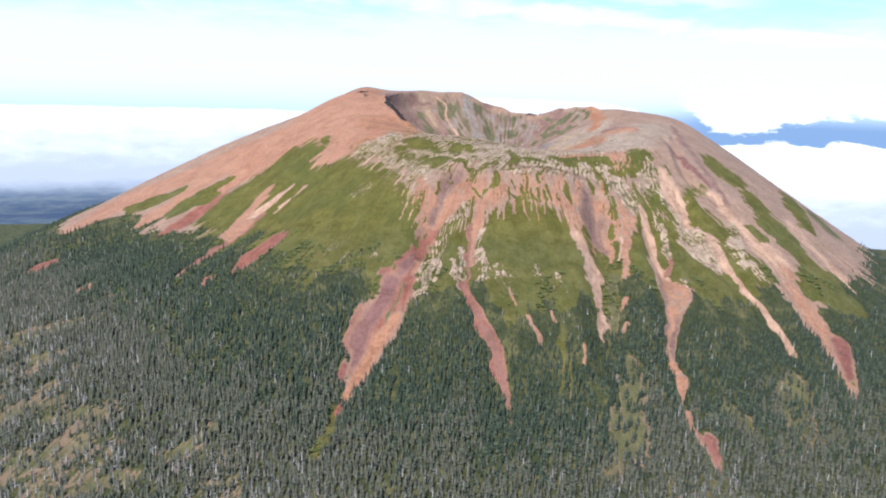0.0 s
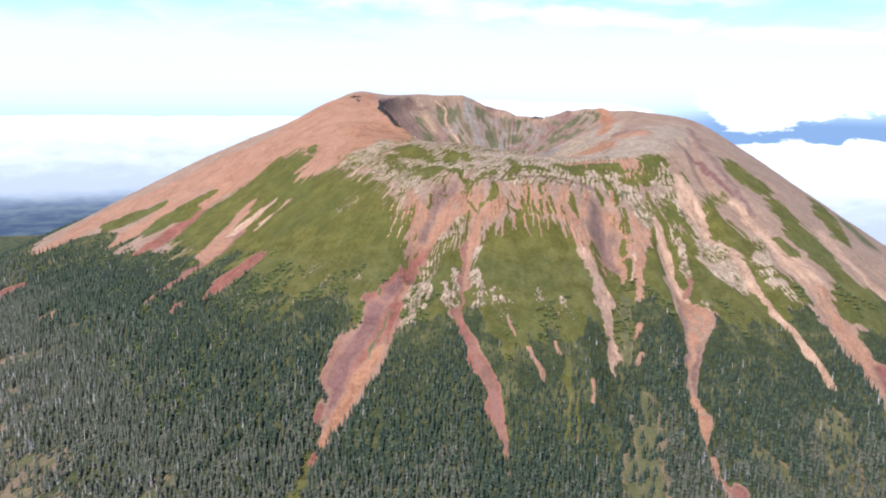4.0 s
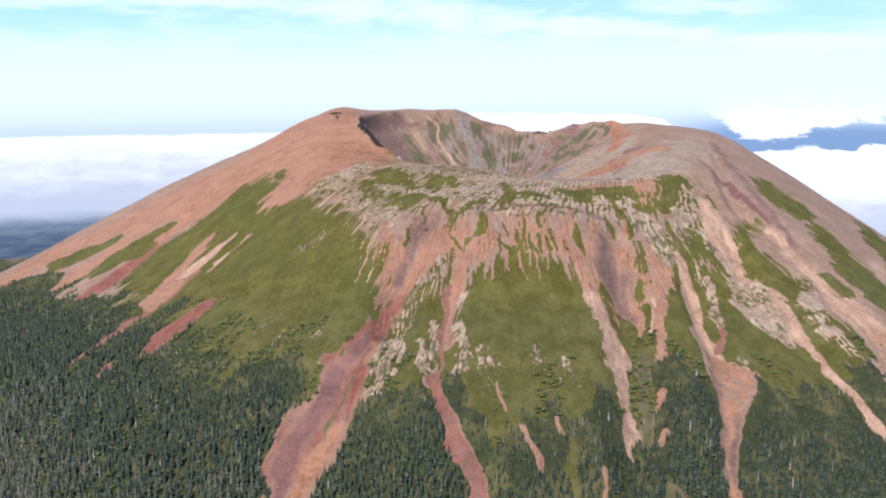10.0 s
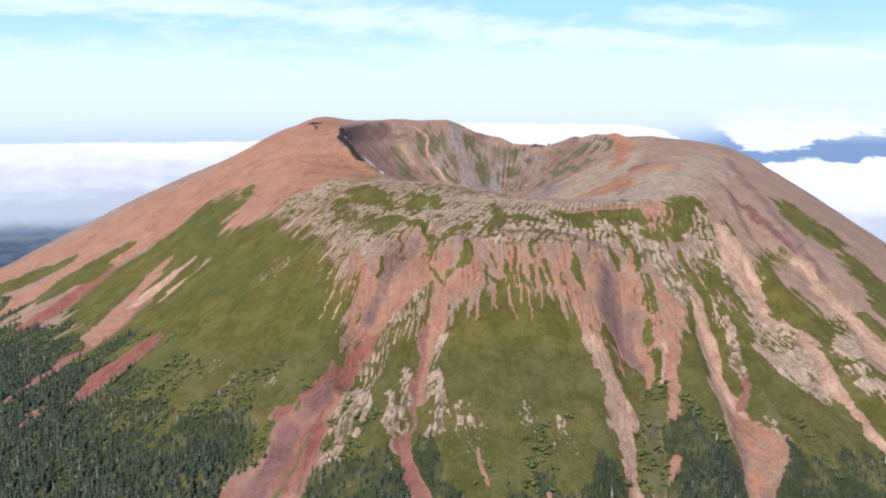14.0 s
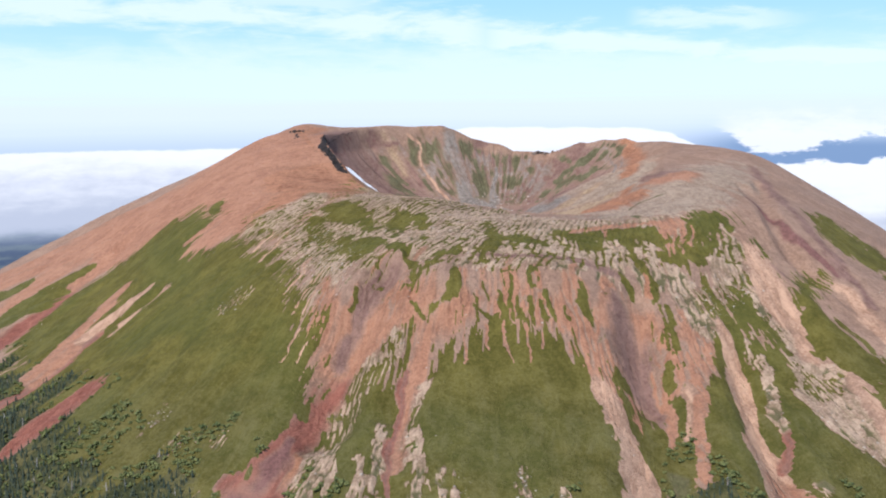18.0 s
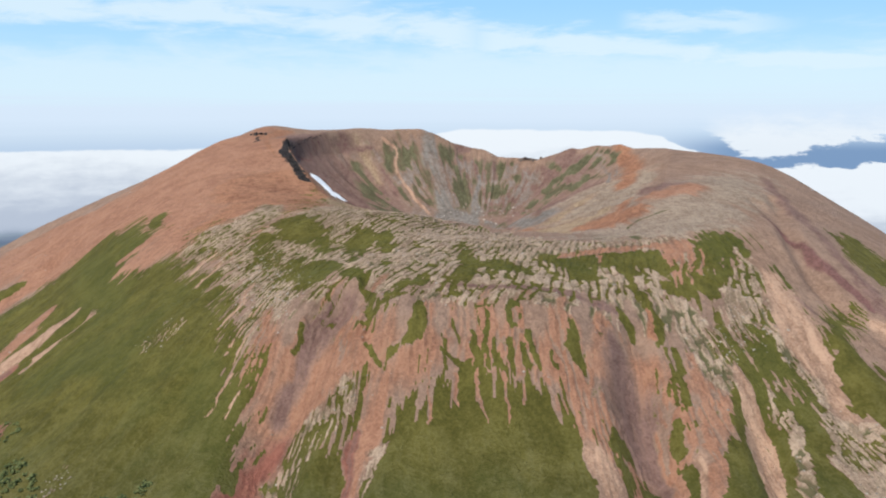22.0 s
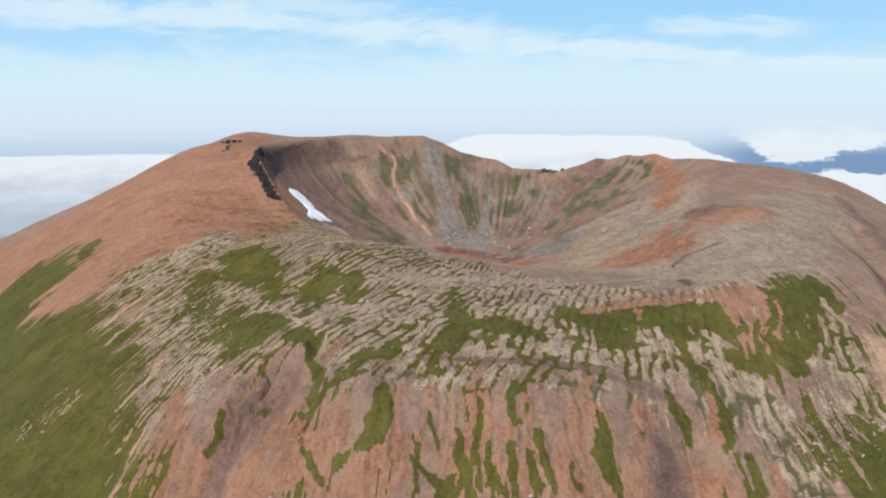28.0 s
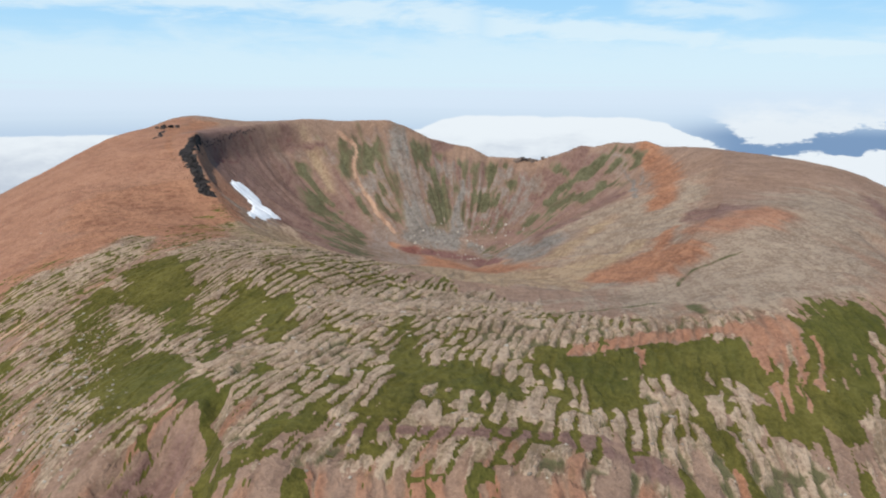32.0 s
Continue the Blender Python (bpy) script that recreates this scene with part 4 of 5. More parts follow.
line("veg", (402, -198, 23.1), (409, -225, 34.8), (421, -253, 52.2), (430, -273, 37.7))
line("veg", (457, -294, 36), (466, -342, 43.2), (477, -382, 56.7), (495, -416, 44.1))
line("veg", (351, -409, 20.1), (361, -434, 27.8), (388, -459, 16.6))
line("veg", (435, -413, 13.7), (448, -435, 19.2))
line("veg", (555, -132, 24), (548, -237, 31.9), (549, -306, 23.9))
line("orange", (231, -301, 4.2), (230, -346, 4.4), (229, -374, 2.7))
line("orange", (239, -306, 4.2), (237, -351, 4), (236, -368, 2.3))
line("orange", (247, -310, 3.3), (243, -359, 2.7))
line("orange", (255, -313, 2.9), (251, -353, 2.3))
line("rock2", (213, -359, 9.8), (214, -380, 9.7), (216, -394, 7.7))
line("rock2", (284, -306, 5.3), (287, -324, 7.3), (296, -334, 7.9))
line("orange", (-376, -260, 15.3), (-381, -287, 32.8), (-387, -315, 25.7), (-397, -339, 21.3), (-401, -376, 21.2), (-404, -393, 23.4))
line("orange", (-378, -345, 14.7), (-380, -362, 20.1), (-387, -388, 16.1), (-393, -414, 14.5))
line("pale", (-323, -296, 15.2), (-338, -306, 18.3), (-348, -317, 20), (-367, -332, 16.9), (-377, -345, 12.9))
line("pale", (-296, -319, 21.8), (-315, -337, 29.1), (-322, -366, 14.8), (-329, -375, 12.3))
line("rock", (-159, -416, 17.8), (-172, -429, 18.7))
line("rock", (-180, -541, 8.7), (-186, -562, 17.6))

HOLLOWS = []


def hollow(depth, *points):
    """A ravine: how deep, and its line in plan with its width at each point."""
    HOLLOWS.append((depth, points))


hollow(17, (204, -475, 28.8), (218, -550, 47.3), (219, -650, 49.9), (213, -720, 35.4), (208, -766, 22.8))
hollow(18, (-12, -448, 24.2), (-22, -482, 34.7), (-32, -524, 40.8), (-28, -580, 39.1))
hollow(9, (-47, -508, 35.9), (-46, -608, 53.4), (-79, -715, 67.7), (-84, -784, 46.9), (-96, -846, 22.6))
hollow(8, (47, -508, 18.6), (27, -567, 20.5), (34, -683, 24.8), (60, -752, 25.8), (91, -797, 28.1), (103, -836, 21.8))
hollow(15, (279, -468, 21.9), (298, -571, 26.9), (298, -665, 31.2), (295, -736, 23.6), (307, -779, 17.2))
hollow(7, (327, -408, 30.8), (356, -510, 31.7), (403, -574, 23.6), (451, -666, 22.3))
hollow(8, (342, -316, 49.8), (414, -439, 54.4), (478, -538, 44.4), (500, -607, 42))
hollow(6, (-454, -112, 30.6), (-496, -175, 34), (-551, -311, 28.2))
hollow(7, (-304, -317, 17.9), (-364, -352, 34.8), (-390, -474, 31.9), (-413, -591, 15.1))
hollow(9, (199, -435, 15.5), (194, -478, 25.6), (207, -514, 24.4))
hollow(6, (38, -490, 11.3), (25, -522, 14.4), (12, -577, 17.2))
hollow(5, (345, -125, 12.1), (336, -274, 15.3), (360, -352, 15.9))
hollow(6, (-1, -419, 7.6), (9, -457, 10.2), (18, -487, 8.9))
hollow(4, (324, -157, 13.4), (347, -323, 18.4), (394, -374, 16.1))

# ---- ground cover and fine form ----
KINDS = ("veg", "red", "orange", "pale", "dark", "black", "rust", "grey", "purple", "moss_shade", "rock", "wood", "ash", "olive", "sand", "brick")
# the upper edge of the forest: bearing and distance
TREE_LINE = np.array([(-185, 900), (-172, 930), (-167, 938), (-162.5, 849), (-160.6, 767), (-156, 722), (-152.2, 695), (-150.3, 740), (-146.3, 690),
                      (-137.6, 665), (-131.1, 661), (-126.3, 670), (-123.8, 650), (-119.3, 675), (-111.1, 726), (-106.6, 752), (-103.8, 750), (-101.2, 729),
                      (-98.7, 755), (-93.4, 785), (-91, 800), (-89.9, 779), (-87.7, 767), (-86.5, 820), (-84.6, 835), (-82, 816), (-79.1, 793),
                      (-76.5, 778), (-75.2, 781), (-73.2, 742), (-71.4, 728), (-70.3, 783), (-66.7, 781), (-64.5, 795), (-61, 800), (-57.6, 775),
                      (-55.7, 806), (-52.1, 800), (-45.3, 781), (-30, 740), (-20, 715), (0, 750), (90, 780), (174, 890)], float)



def fall_coords(x, y):
    """Metres across and along the fall of the slope, bent a little."""
    r, a = polar(x, y)
    bend = rough_noise(x / 90, y / 90, 3, 0.5, 40) * 16
    swirl = 0.42 * ease(a, -130, -95) * (1 - ease(a, -20, 20)) * np.minimum(r, 560)
    return np.radians(a) * 620 + bend + swirl, r + bend


def to_line(px, py, points):
    """How far inside a band with varying width each place lies (metres), and the band's width there."""
    best, wide = np.full(px.shape, -1e9), np.ones(px.shape)
    for (x0, y0, w0), (x1, y1, w1) in zip(points, points[1:]):
        dx, dy = x1 - x0, y1 - y0
        t = np.clip(((px - x0) * dx + (py - y0) * dy) / (dx * dx + dy * dy + 1e-9), 0, 1)
        w = w0 + (w1 - w0) * t
        d = w / 2 - np.hypot(px - x0 - t * dx, py - y0 - t * dy)
        near = d > best
        best, wide = np.where(near, d, best), np.where(near, w, wide)
    return best, wide


def in_outline(px, py, points):
    """Metres inside (+) or outside (-) a closed outline."""
    d, odd = np.full(px.shape, 1e9), np.zeros(px.shape, bool)
    for (x0, y0), (x1, y1) in zip(points, points[1:] + points[:1]):
        dx, dy = x1 - x0, y1 - y0
        t = np.clip(((px - x0) * dx + (py - y0) * dy) / (dx * dx + dy * dy + 1e-9), 0, 1)
        d = np.minimum(d, np.hypot(px - x0 - t * dx, py - y0 - t * dy))
        if y0 != y1:
            odd ^= ((y0 > py) != (y1 > py)) & (px < x0 + dx * (py - y0) / dy)
    return np.where(odd, d, -d)


def cover_weights(x, y):
    """The share of each kind of cover at each place, laid in order, the later over the earlier."""
    shape = x.shape
    x, y = x.ravel(), y.ravel()
    u, v = fall_coords(x, y)
    rag = rough_noise(u / 14, v / 60, 4, 0.6, 3)
    blot = rough_noise(x / 22, y / 22, 4, 0.55, 9)
    chips = rough_noise(u / 3, v / 9, 3, 0.6, 12)
    strips = rough_noise(u / 4, v / 45, 3, 0.6, 17)
    w = {k: np.zeros(x.shape) for k in KINDS}
    zone = np.zeros(x.shape)
    r, a = polar(x, y)
    e, _ = edge_at(a)
    ribs = 0.7 * rough_noise(np.radians(a) * 30, r / 60, 4, 0.65, 13) + 0.7 * rough_noise(x / 26, y / 26, 4, 0.6, 14)
    rag = np.where(r < e, ribs, rag)
    strips = np.where(r < e, ribs - 0.05, strips)

    def lay(kind, idx, m):
        for k in KINDS:
            if k == kind:
                w[k][idx] = np.maximum(w[k][idx], m)
            else:
                w[k][idx] *= 1 - m

    # bare crater walls, and turf as the rule on the front slopes
    bowl = 1 - ease(r - e + blot * 20, -22, -4)
    lay("purple", slice(None), 0.95 * bowl * ease(np.abs((a + 360) % 360 - 135), 110, 60))
    lay("grey", slice(None), bowl * np.maximum(0.75 * ease(np.abs(a + 90), 95, 60), 0.55 * ease(r, 120, 60)))
    lay("veg", slice(None), ease(r + rag * 40, 590, 640) * ease(a, -140, -128) * (1 - ease(a, -64, -52)))
    lay("ash", slice(None), 0.5 * bowl * ease(np.abs((a + 360) % 360 - 175), 55, 30))
    back = bowl * ease(np.abs((a + 360) % 360 - 95), 62, 40) * ease(r / e, 0.3, 0.5)
    lay("olive", slice(None), 0.75 * back * ease(ribs + 0.3 * blot, -0.05, 0.22))
    lay("ash", slice(None), 0.6 * back * ease(-ribs - 0.3 * blot, 0.02, 0.25))
    edge = np.interp(a, TREE_LINE[:, 0], TREE_LINE[:, 1])
    wood = ease(r - edge + rag * 34 + blot * 26, -9, 9)
    glade = rough_noise(u / 42, v / 230, 3, 0.55, 62)
    open_ground = ease(glade, 0.16, 0.3) * ease(r - edge, 110, 330)
    first = True
    for shape_kind, kind, points in COVER:
        if shape_kind == "line" and first:
            lay("wood", slice(None), wood)
            lay("moss_shade", slice(None), 0.5 * wood * open_ground)
            first = False
        pts = np.array(points, float)
        pad = 60 if shape_kind == "area" else 20 + pts[:, 2].max()
        box = (x > pts[:, 0].min() - pad) & (x < pts[:, 0].max() + pad) & (y > pts[:, 1].min() - pad) & (y < pts[:, 1].max() + pad)
        idx = np.nonzero(box)[0]
        if shape_kind == "area":
            d = in_outline(x[idx], y[idx], list(points))
            fade = 26 if kind in ("orange", "dark", "rust", "grey") else 8 + 18 * (1 - zone[idx]) if kind == "veg" else 13
            ragged, blots = (9, 6) if kind == "veg" else (42, 16)
            if kind == "veg":
                d = d - 7 * (1 - zone[idx])
            m = ease(d + rag[idx] * ragged + blot[idx] * blots, -fade, fade)
            if kind == "rock":
                zone[idx] = np.maximum(zone[idx], m)
            if kind == "grey":
                m = m * 0.72
        else:
            d, wide = to_line(x[idx] + blot[idx] * 7, y[idx], points)
            fade = 0.12 if kind in ("rock", "black") else 0.24 if kind == "veg" else 0.36
            amp = np.clip(wide * (0.9 if kind == "rock" else 0.36 if kind == "veg" else 0.2), 0.8, 14)
            m = ease(d + (0.05 if kind == "veg" else -0.03) * wide + rag[idx] * amp + blot[idx] * amp * 0.6, -np.clip(wide * fade, 0.8, 14), np.clip(wide * fade, 0.8, 14))
            if kind == "rock2":
                kind, zone[idx] = "rock", np.maximum(zone[idx], m)
            elif kind == "rock":
                m = 0.82 * m * ease(chips[idx], 0.06, 0.16)
            elif kind == "olive":
                m = 0.85 * m * ease(ribs[idx] + 0.5 * blot[idx], -0.3, 0.12)
            elif kind not in ("veg", "black"):
                bared = 1 - ease(m, 0.5, 0.8) * (kind not in ("moss_shade", "purple"))
                w["veg"][idx] *= bared
                w["wood"][idx] *= bared
                low = 0.9 if kind in ("dark", "rust", "red", "brick") else 0.66
                m = m * (low + (1 - low) * ease(strips[idx], -0.22, 0.16))
            elif kind == "veg" and np.mean(r[idx] < e[idx]) > 0.6:
                kind, m = "olive", m * ease(ribs[idx] + 0.5 * blot[idx], -0.4, 0.1)
        lay(kind, idx, m)
        if shape_kind == "line" and kind == "red" and pts[:, 2].max() < 30:
            lay("dark", idx, 0.5 * ease(d + rag[idx] * wide * 0.25, 0.14 * wide, 0.42 * wide))
    w["zone"] = zone
    return {k: v2.reshape(shape) for k, v2 in w.items()}


def slabs(u, v, x, y, a, size):
    """Broken slabs laid along the fall: metres from the slab's rim, and a chance number for each slab."""
    p = (u + 7 * size * rough_noise(x / 26, y / 26, 3, 0.6, 31)) / (8.5 * size)
    i = np.floor(p)
    q = (v + 10 * rough_noise(x / 30, y / 30, 3, 0.55, 30)) / (size * (18 + 22 * lattice(i, 0 * i, 41))) + 7 * lattice(i, 0 * i, 43)
    j = np.floor(q)
    f, g = p - i, q - j
    rim = np.minimum(np.minimum(f, 1 - f) * 8.5 * size, np.minimum(g, 1 - g) * 20 * size)
    east = ease(a, -95, -70)
    joined = (1.2 + 2.6 * east) * ease(rough_noise(x / 34, y / 34, 3, 0.55, 45), 0.02, 0.3)
    return rim + joined + (1.7 + 1.2 * east) * rough_noise(x / 6, y / 6, 3, 0.55, 44), lattice(i, j, 42)


def full_height(x, y, w=None):
    """The mountain with its ravines, ribs, rock steps and rubble. Returns the height and how far turf fills the rock's gaps."""
    z = base_height(x, y)
    u, v = fall_coords(x, y)
    r, a = polar(x, y)
    e, _ = edge_at(a)
    for depth, points in HOLLOWS:
        pts = np.array(points, float)
        pad = pts[:, 2].max() * 1.3
        box = (x > pts[:, 0].min() - pad) & (x < pts[:, 0].max() + pad) & (y > pts[:, 1].min() - pad) & (y < pts[:, 1].max() + pad)
        d, wide = to_line(x[box], y[box], points)
        z[box] -= depth * ease(d, -wide * 0.45, wide * 0.45)
    out = ease(r - e, -10, 40)
    flank = ease(r, 430, 640)
    wall = (1 - ease(r - e, -12, 4)) * ease(r / e, 0.35, 0.7)
    z += out * rough_noise(x / 120, y / 120, 3, 0.5, 21) * 3
    z += flank * rough_noise(u / 34, v / 320, 3, 0.5, 22) * 4.5
    z += wall * (np.abs(rough_noise(np.radians(a) * 15, r / 220, 4, 0.6, 23)) * -4.5 + 1.0)
    z += wall * ease(np.abs((a + 360) % 360 - 92), 60, 40) * np.abs(rough_noise(np.radians(a) * 42, r / 120, 3, 0.6, 26)) * -5.5
    z += rough_noise(x / 9, y / 9, 3, 0.6, 24) * 0.7
    w = cover_weights(x, y) if w is None else w
    # tilted plates of rock with turf between them, and the frayed upper edge of the turf
    gap, chance = slabs(u, v, x, y, a, 1.0)
    small, other = slabs(u, v, x, y, a, 0.5)
    below = r + 40 * rough_noise(x / 30, y / 30, 2, 0.5, 46) > 585
    gap, chance = np.where(below, 1.25 * small, gap), np.where(below, other, chance)
    fray = rough_noise(u / 2.8, v / 40, 3, 0.6, 37) + 0.35 * rough_noise(x / 9, y / 9, 3, 0.6, 38)
    zone = w["zone"]
    plate = ease(gap, 0.9, 2.0)
    n = (1.2 * (ease(gap, 0.9, 3.0) - 0.5) + 0.3 * (chance - 0.5) + 0.4 * rough_noise(x / 11, y / 11, 3, 0.55, 32)) * (1 - 0.8 * w["veg"])
    thick = (1.9 + 0.6 * (1 - zone)) * w["veg"] + zone * (0.3 - 0.22 * ease(r, 515, 560) + 0.25 * ease(a, -88, -104) + 0.6 * rough_noise(x / 75, y / 75, 3, 0.55, 50))
    turf = ease(thick - 0.6 - (n * zone + fray * (1 - zone) * (1.9 - 1.1 * ease(r, 615, 705))), -0.06, 0.06) * ease(thick, 0.02, 0.12)
    w["veg"] = np.where(r > e - 4, turf, w["veg"])
    w["rock"] = w["rock"] * (1 - turf)
    rock = w["rock"]
    z += np.maximum(rock, zone * 0.5) * ((plate - 0.5) * 1.9 + (chance - 0.5) * 1.5 * plate)
    # grooves in the rubble below the shoulder
    g = 1 - np.abs(rough_noise(u / 7, v / 30, 3, 0.55, 33)) * 3.6
    groove = ease(g, 0.42, 0.6) * ease(rough_noise(x / 45, y / 45, 3, 0.5, 34), -0.14, 0.06)
    fan = ease(w["orange"] + 0.5 * w["pale"] + 0.4 * w["red"], 0.1, 0.5) * ease(-y, 380, 440) * ease(r, 480, 540) * (1 - w["veg"])
    w["rock"] = np.maximum(w["rock"], 0.24 * fan * ease(r, 645, 600))
    z += fan * ((plate - 0.5) * 1.1 - groove * 1.4)
    z -= (w["red"] + w["pale"]) * np.abs(rough_noise(u / 7, v / 80, 2, 0.5, 35)) * 1.2
    z += w["black"] * (rough_noise(x / 7, y / 7, 3, 0.6, 36)) * 2
    return z, rock * (1 - plate), fan * groove, w


def make_ground():
    az = np.concatenate([np.linspace(-186, -152, 120, endpoint=False), np.linspace(-152, -44, 1250, endpoint=False),
                         np.linspace(-44, 6, 170, endpoint=False), np.linspace(6, 174, 300, endpoint=False)])
    rr = np.concatenate([np.linspace(0, 280, 110, endpoint=False), np.linspace(280, 660, 360, endpoint=False),
                         np.linspace(660, 980, 120, endpoint=False), 980 * (4900 / 980) ** np.linspace(0, 1, 80)])
    A, R = np.meshgrid(np.radians(az), rr, indexing="ij")
    X, Y = OX + R * np.cos(A), OY + R * np.sin(A)
    Z, gap, groove, w = full_height(X, Y)
    u, v = fall_coords(X, Y)
    rim = ease(R - edge_at(np.degrees(A))[0], -14, 0)
    u = u * rim + (X + 0.4 * Y) * (1 - rim)
    v = v * rim + R * (1 - rim) * 2
    # gaps between plates: olive growth, with their shade painted into the same colour
    bare = ease(gap, 0.3, 0.8)
    w["rock"] = w["rock"] * (1 - 0.3 * bare)
    w["moss_shade"] = np.maximum(w["moss_shade"], bare * 0.75)
    # lower turf: yellower growth and haze, mixed in as a duller colour
    w["moss_shade"] = np.maximum(w["moss_shade"], 0.34 * w["veg"] * ease(R, 560, 700))
    w["veg"] = np.maximum(w["veg"], groove * 0.38)
    w["orange"] = w["orange"] * (1 - groove)
    n, m = R.shape
    me = bpy.data.meshes.new("ground")
    i, j = np.meshgrid(np.arange(n), np.arange(m - 1), indexing="ij")
    k = (i + 1) % n
    quads = np.stack([i * m + j, i * m + j + 1, k * m + j + 1, k * m + j], -1).reshape(-1, 4)
    me.vertices.add(n * m)
    me.vertices.foreach_set("co", np.stack([X, Y, Z], -1).astype(np.float32).ravel())
    me.loops.add(quads.size)
    me.loops.foreach_set("vertex_index", quads.astype(np.int32).ravel())
    me.polygons.add(len(quads))
    me.polygons.foreach_set("loop_start", np.arange(0, quads.size, 4, dtype=np.int32))
    me.update(calc_edges=True)
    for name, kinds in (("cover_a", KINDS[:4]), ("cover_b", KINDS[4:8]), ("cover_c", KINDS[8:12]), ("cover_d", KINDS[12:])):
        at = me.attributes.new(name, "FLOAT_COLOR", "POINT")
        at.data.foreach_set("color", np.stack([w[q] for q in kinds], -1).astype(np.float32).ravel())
    at = me.attributes.new("fall", "FLOAT_VECTOR", "POINT")
    at.data.foreach_set("vector", np.stack([u / 7.5, v / 32, 0 * u], -1).astype(np.float32).ravel())
    me.shade_smooth()
    me.materials.append(GROUND)
    return tagged(new("ground", me), "volcanic cone with an open crater, red scree chutes and green turf slopes", "ground", kind="structure")


make_ground()
# ---- trees ----
def cone(verts, faces, base, tip, radius, sides, rng, ragged=0.25, lean=(0, 0)):
    k = len(verts)
    spin = rng.random() * 6.28
    for s in range(sides):
        q = spin + 6.2832 * s / sides
        d = radius * (1 + ragged * (rng.random() - 0.5) * 2)
        verts.append((d * math.cos(q), d * math.sin(q), base + ragged * radius * (rng.random() - 0.6)))
    verts.append((lean[0], lean[1], tip))
    for s in range(sides):
        faces.append((k + s, k + (s + 1) % sides, k + sides))


def conifer_shape(rng, tiers=3, sides=5):
    """A living conifer of height 1: crown, then trunk."""
    v, f = [], []
    for t in range(tiers):
        lo = 0.08 + 0.84 * t / tiers
        cone(v, f, lo, min(1.0, lo + 1.25 * 0.92 / tiers), 0.165 * (1 - 0.72 * t / tiers), sides, rng, 0.3, (0.02 * (rng.random() - 0.5), 0.02 * (rng.random() - 0.5)))
    tv, tf = [], []
    cone(tv, tf, -0.06, 0.5, 0.025, 4, rng, 0.05)
    return v, f, tv, tf


def snag_shape(rng, limbs=5):
    """A dead standing tree of height 1: limbs, then trunk."""
    v, f = [], []
    for b in range(limbs):
        z, q, d = 0.3 + 0.6 * b / limbs, rng.random() * 6.28, 0.16 * (1.15 - 0.8 * b / limbs) * (0.6 + 0.8 * rng.random())
        c, s, k = math.cos(q), math.sin(q), len(v)
        v += [(0, 0, z + 0.03), (0, 0, z - 0.025), (d * c - 0.02 * s, d * s + 0.02 * c, z + 0.04 - 0.1 * rng.random()), (-0.03 * s, 0.03 * c, z)]
        f += [(k, k + 1, k + 2), (k + 1, k + 3, k + 2), (k + 3, k, k + 2)]
    tv, tf = [], []
    cone(tv, tf, -0.06, 1.0, 0.032, 4, rng, 0.1, (0.03 * (rng.random() - 0.5), 0.03 * (rng.random() - 0.5)))
    return v, f, tv, tf


def shrub_shape(rng):
    """A low bush of height 1: many small leaf clumps round short stems."""
    v, f = [], []
    for b in range(9):
        q, d, z, s = rng.random() * 6.28, 0.75 * math.sqrt(rng.random()), 0.25 + 0.5 * rng.random(), 0.28 + 0.16 * rng.random()
        k = len(v)
        x0, y0 = d * math.cos(q), d * math.sin(q)
        z *= 1 - 0.35 * d
        for dx, dy, dz in ((1, 0, 0), (0, 1, 0), (-1, 0, 0), (0, -1, 0), (0, 0, 1), (0, 0, -0.8)):
            v.append((x0 + s * (dx + 0.5 * (rng.random() - 0.5)), y0 + s * (dy + 0.5 * (rng.random() - 0.5)), z + s * 0.8 * (dz + 0.4 * (rng.random() - 0.5))))
        f += [(k + p, k + (p + 1) % 4, k + 4) for p in range(4)] + [(k + (p + 1) % 4, k + p, k + 5) for p in range(4)]
    tv, tf = [], []
    cone(tv, tf, -0.2, 0.5, 0.06, 4, rng, 0.1)
    return v, f, tv, tf


def mesh_of(name, verts, faces, material):
    me = bpy.data.meshes.new(name)
    me.from_pydata(verts, [], faces)
    me.materials.append(material)
    return me


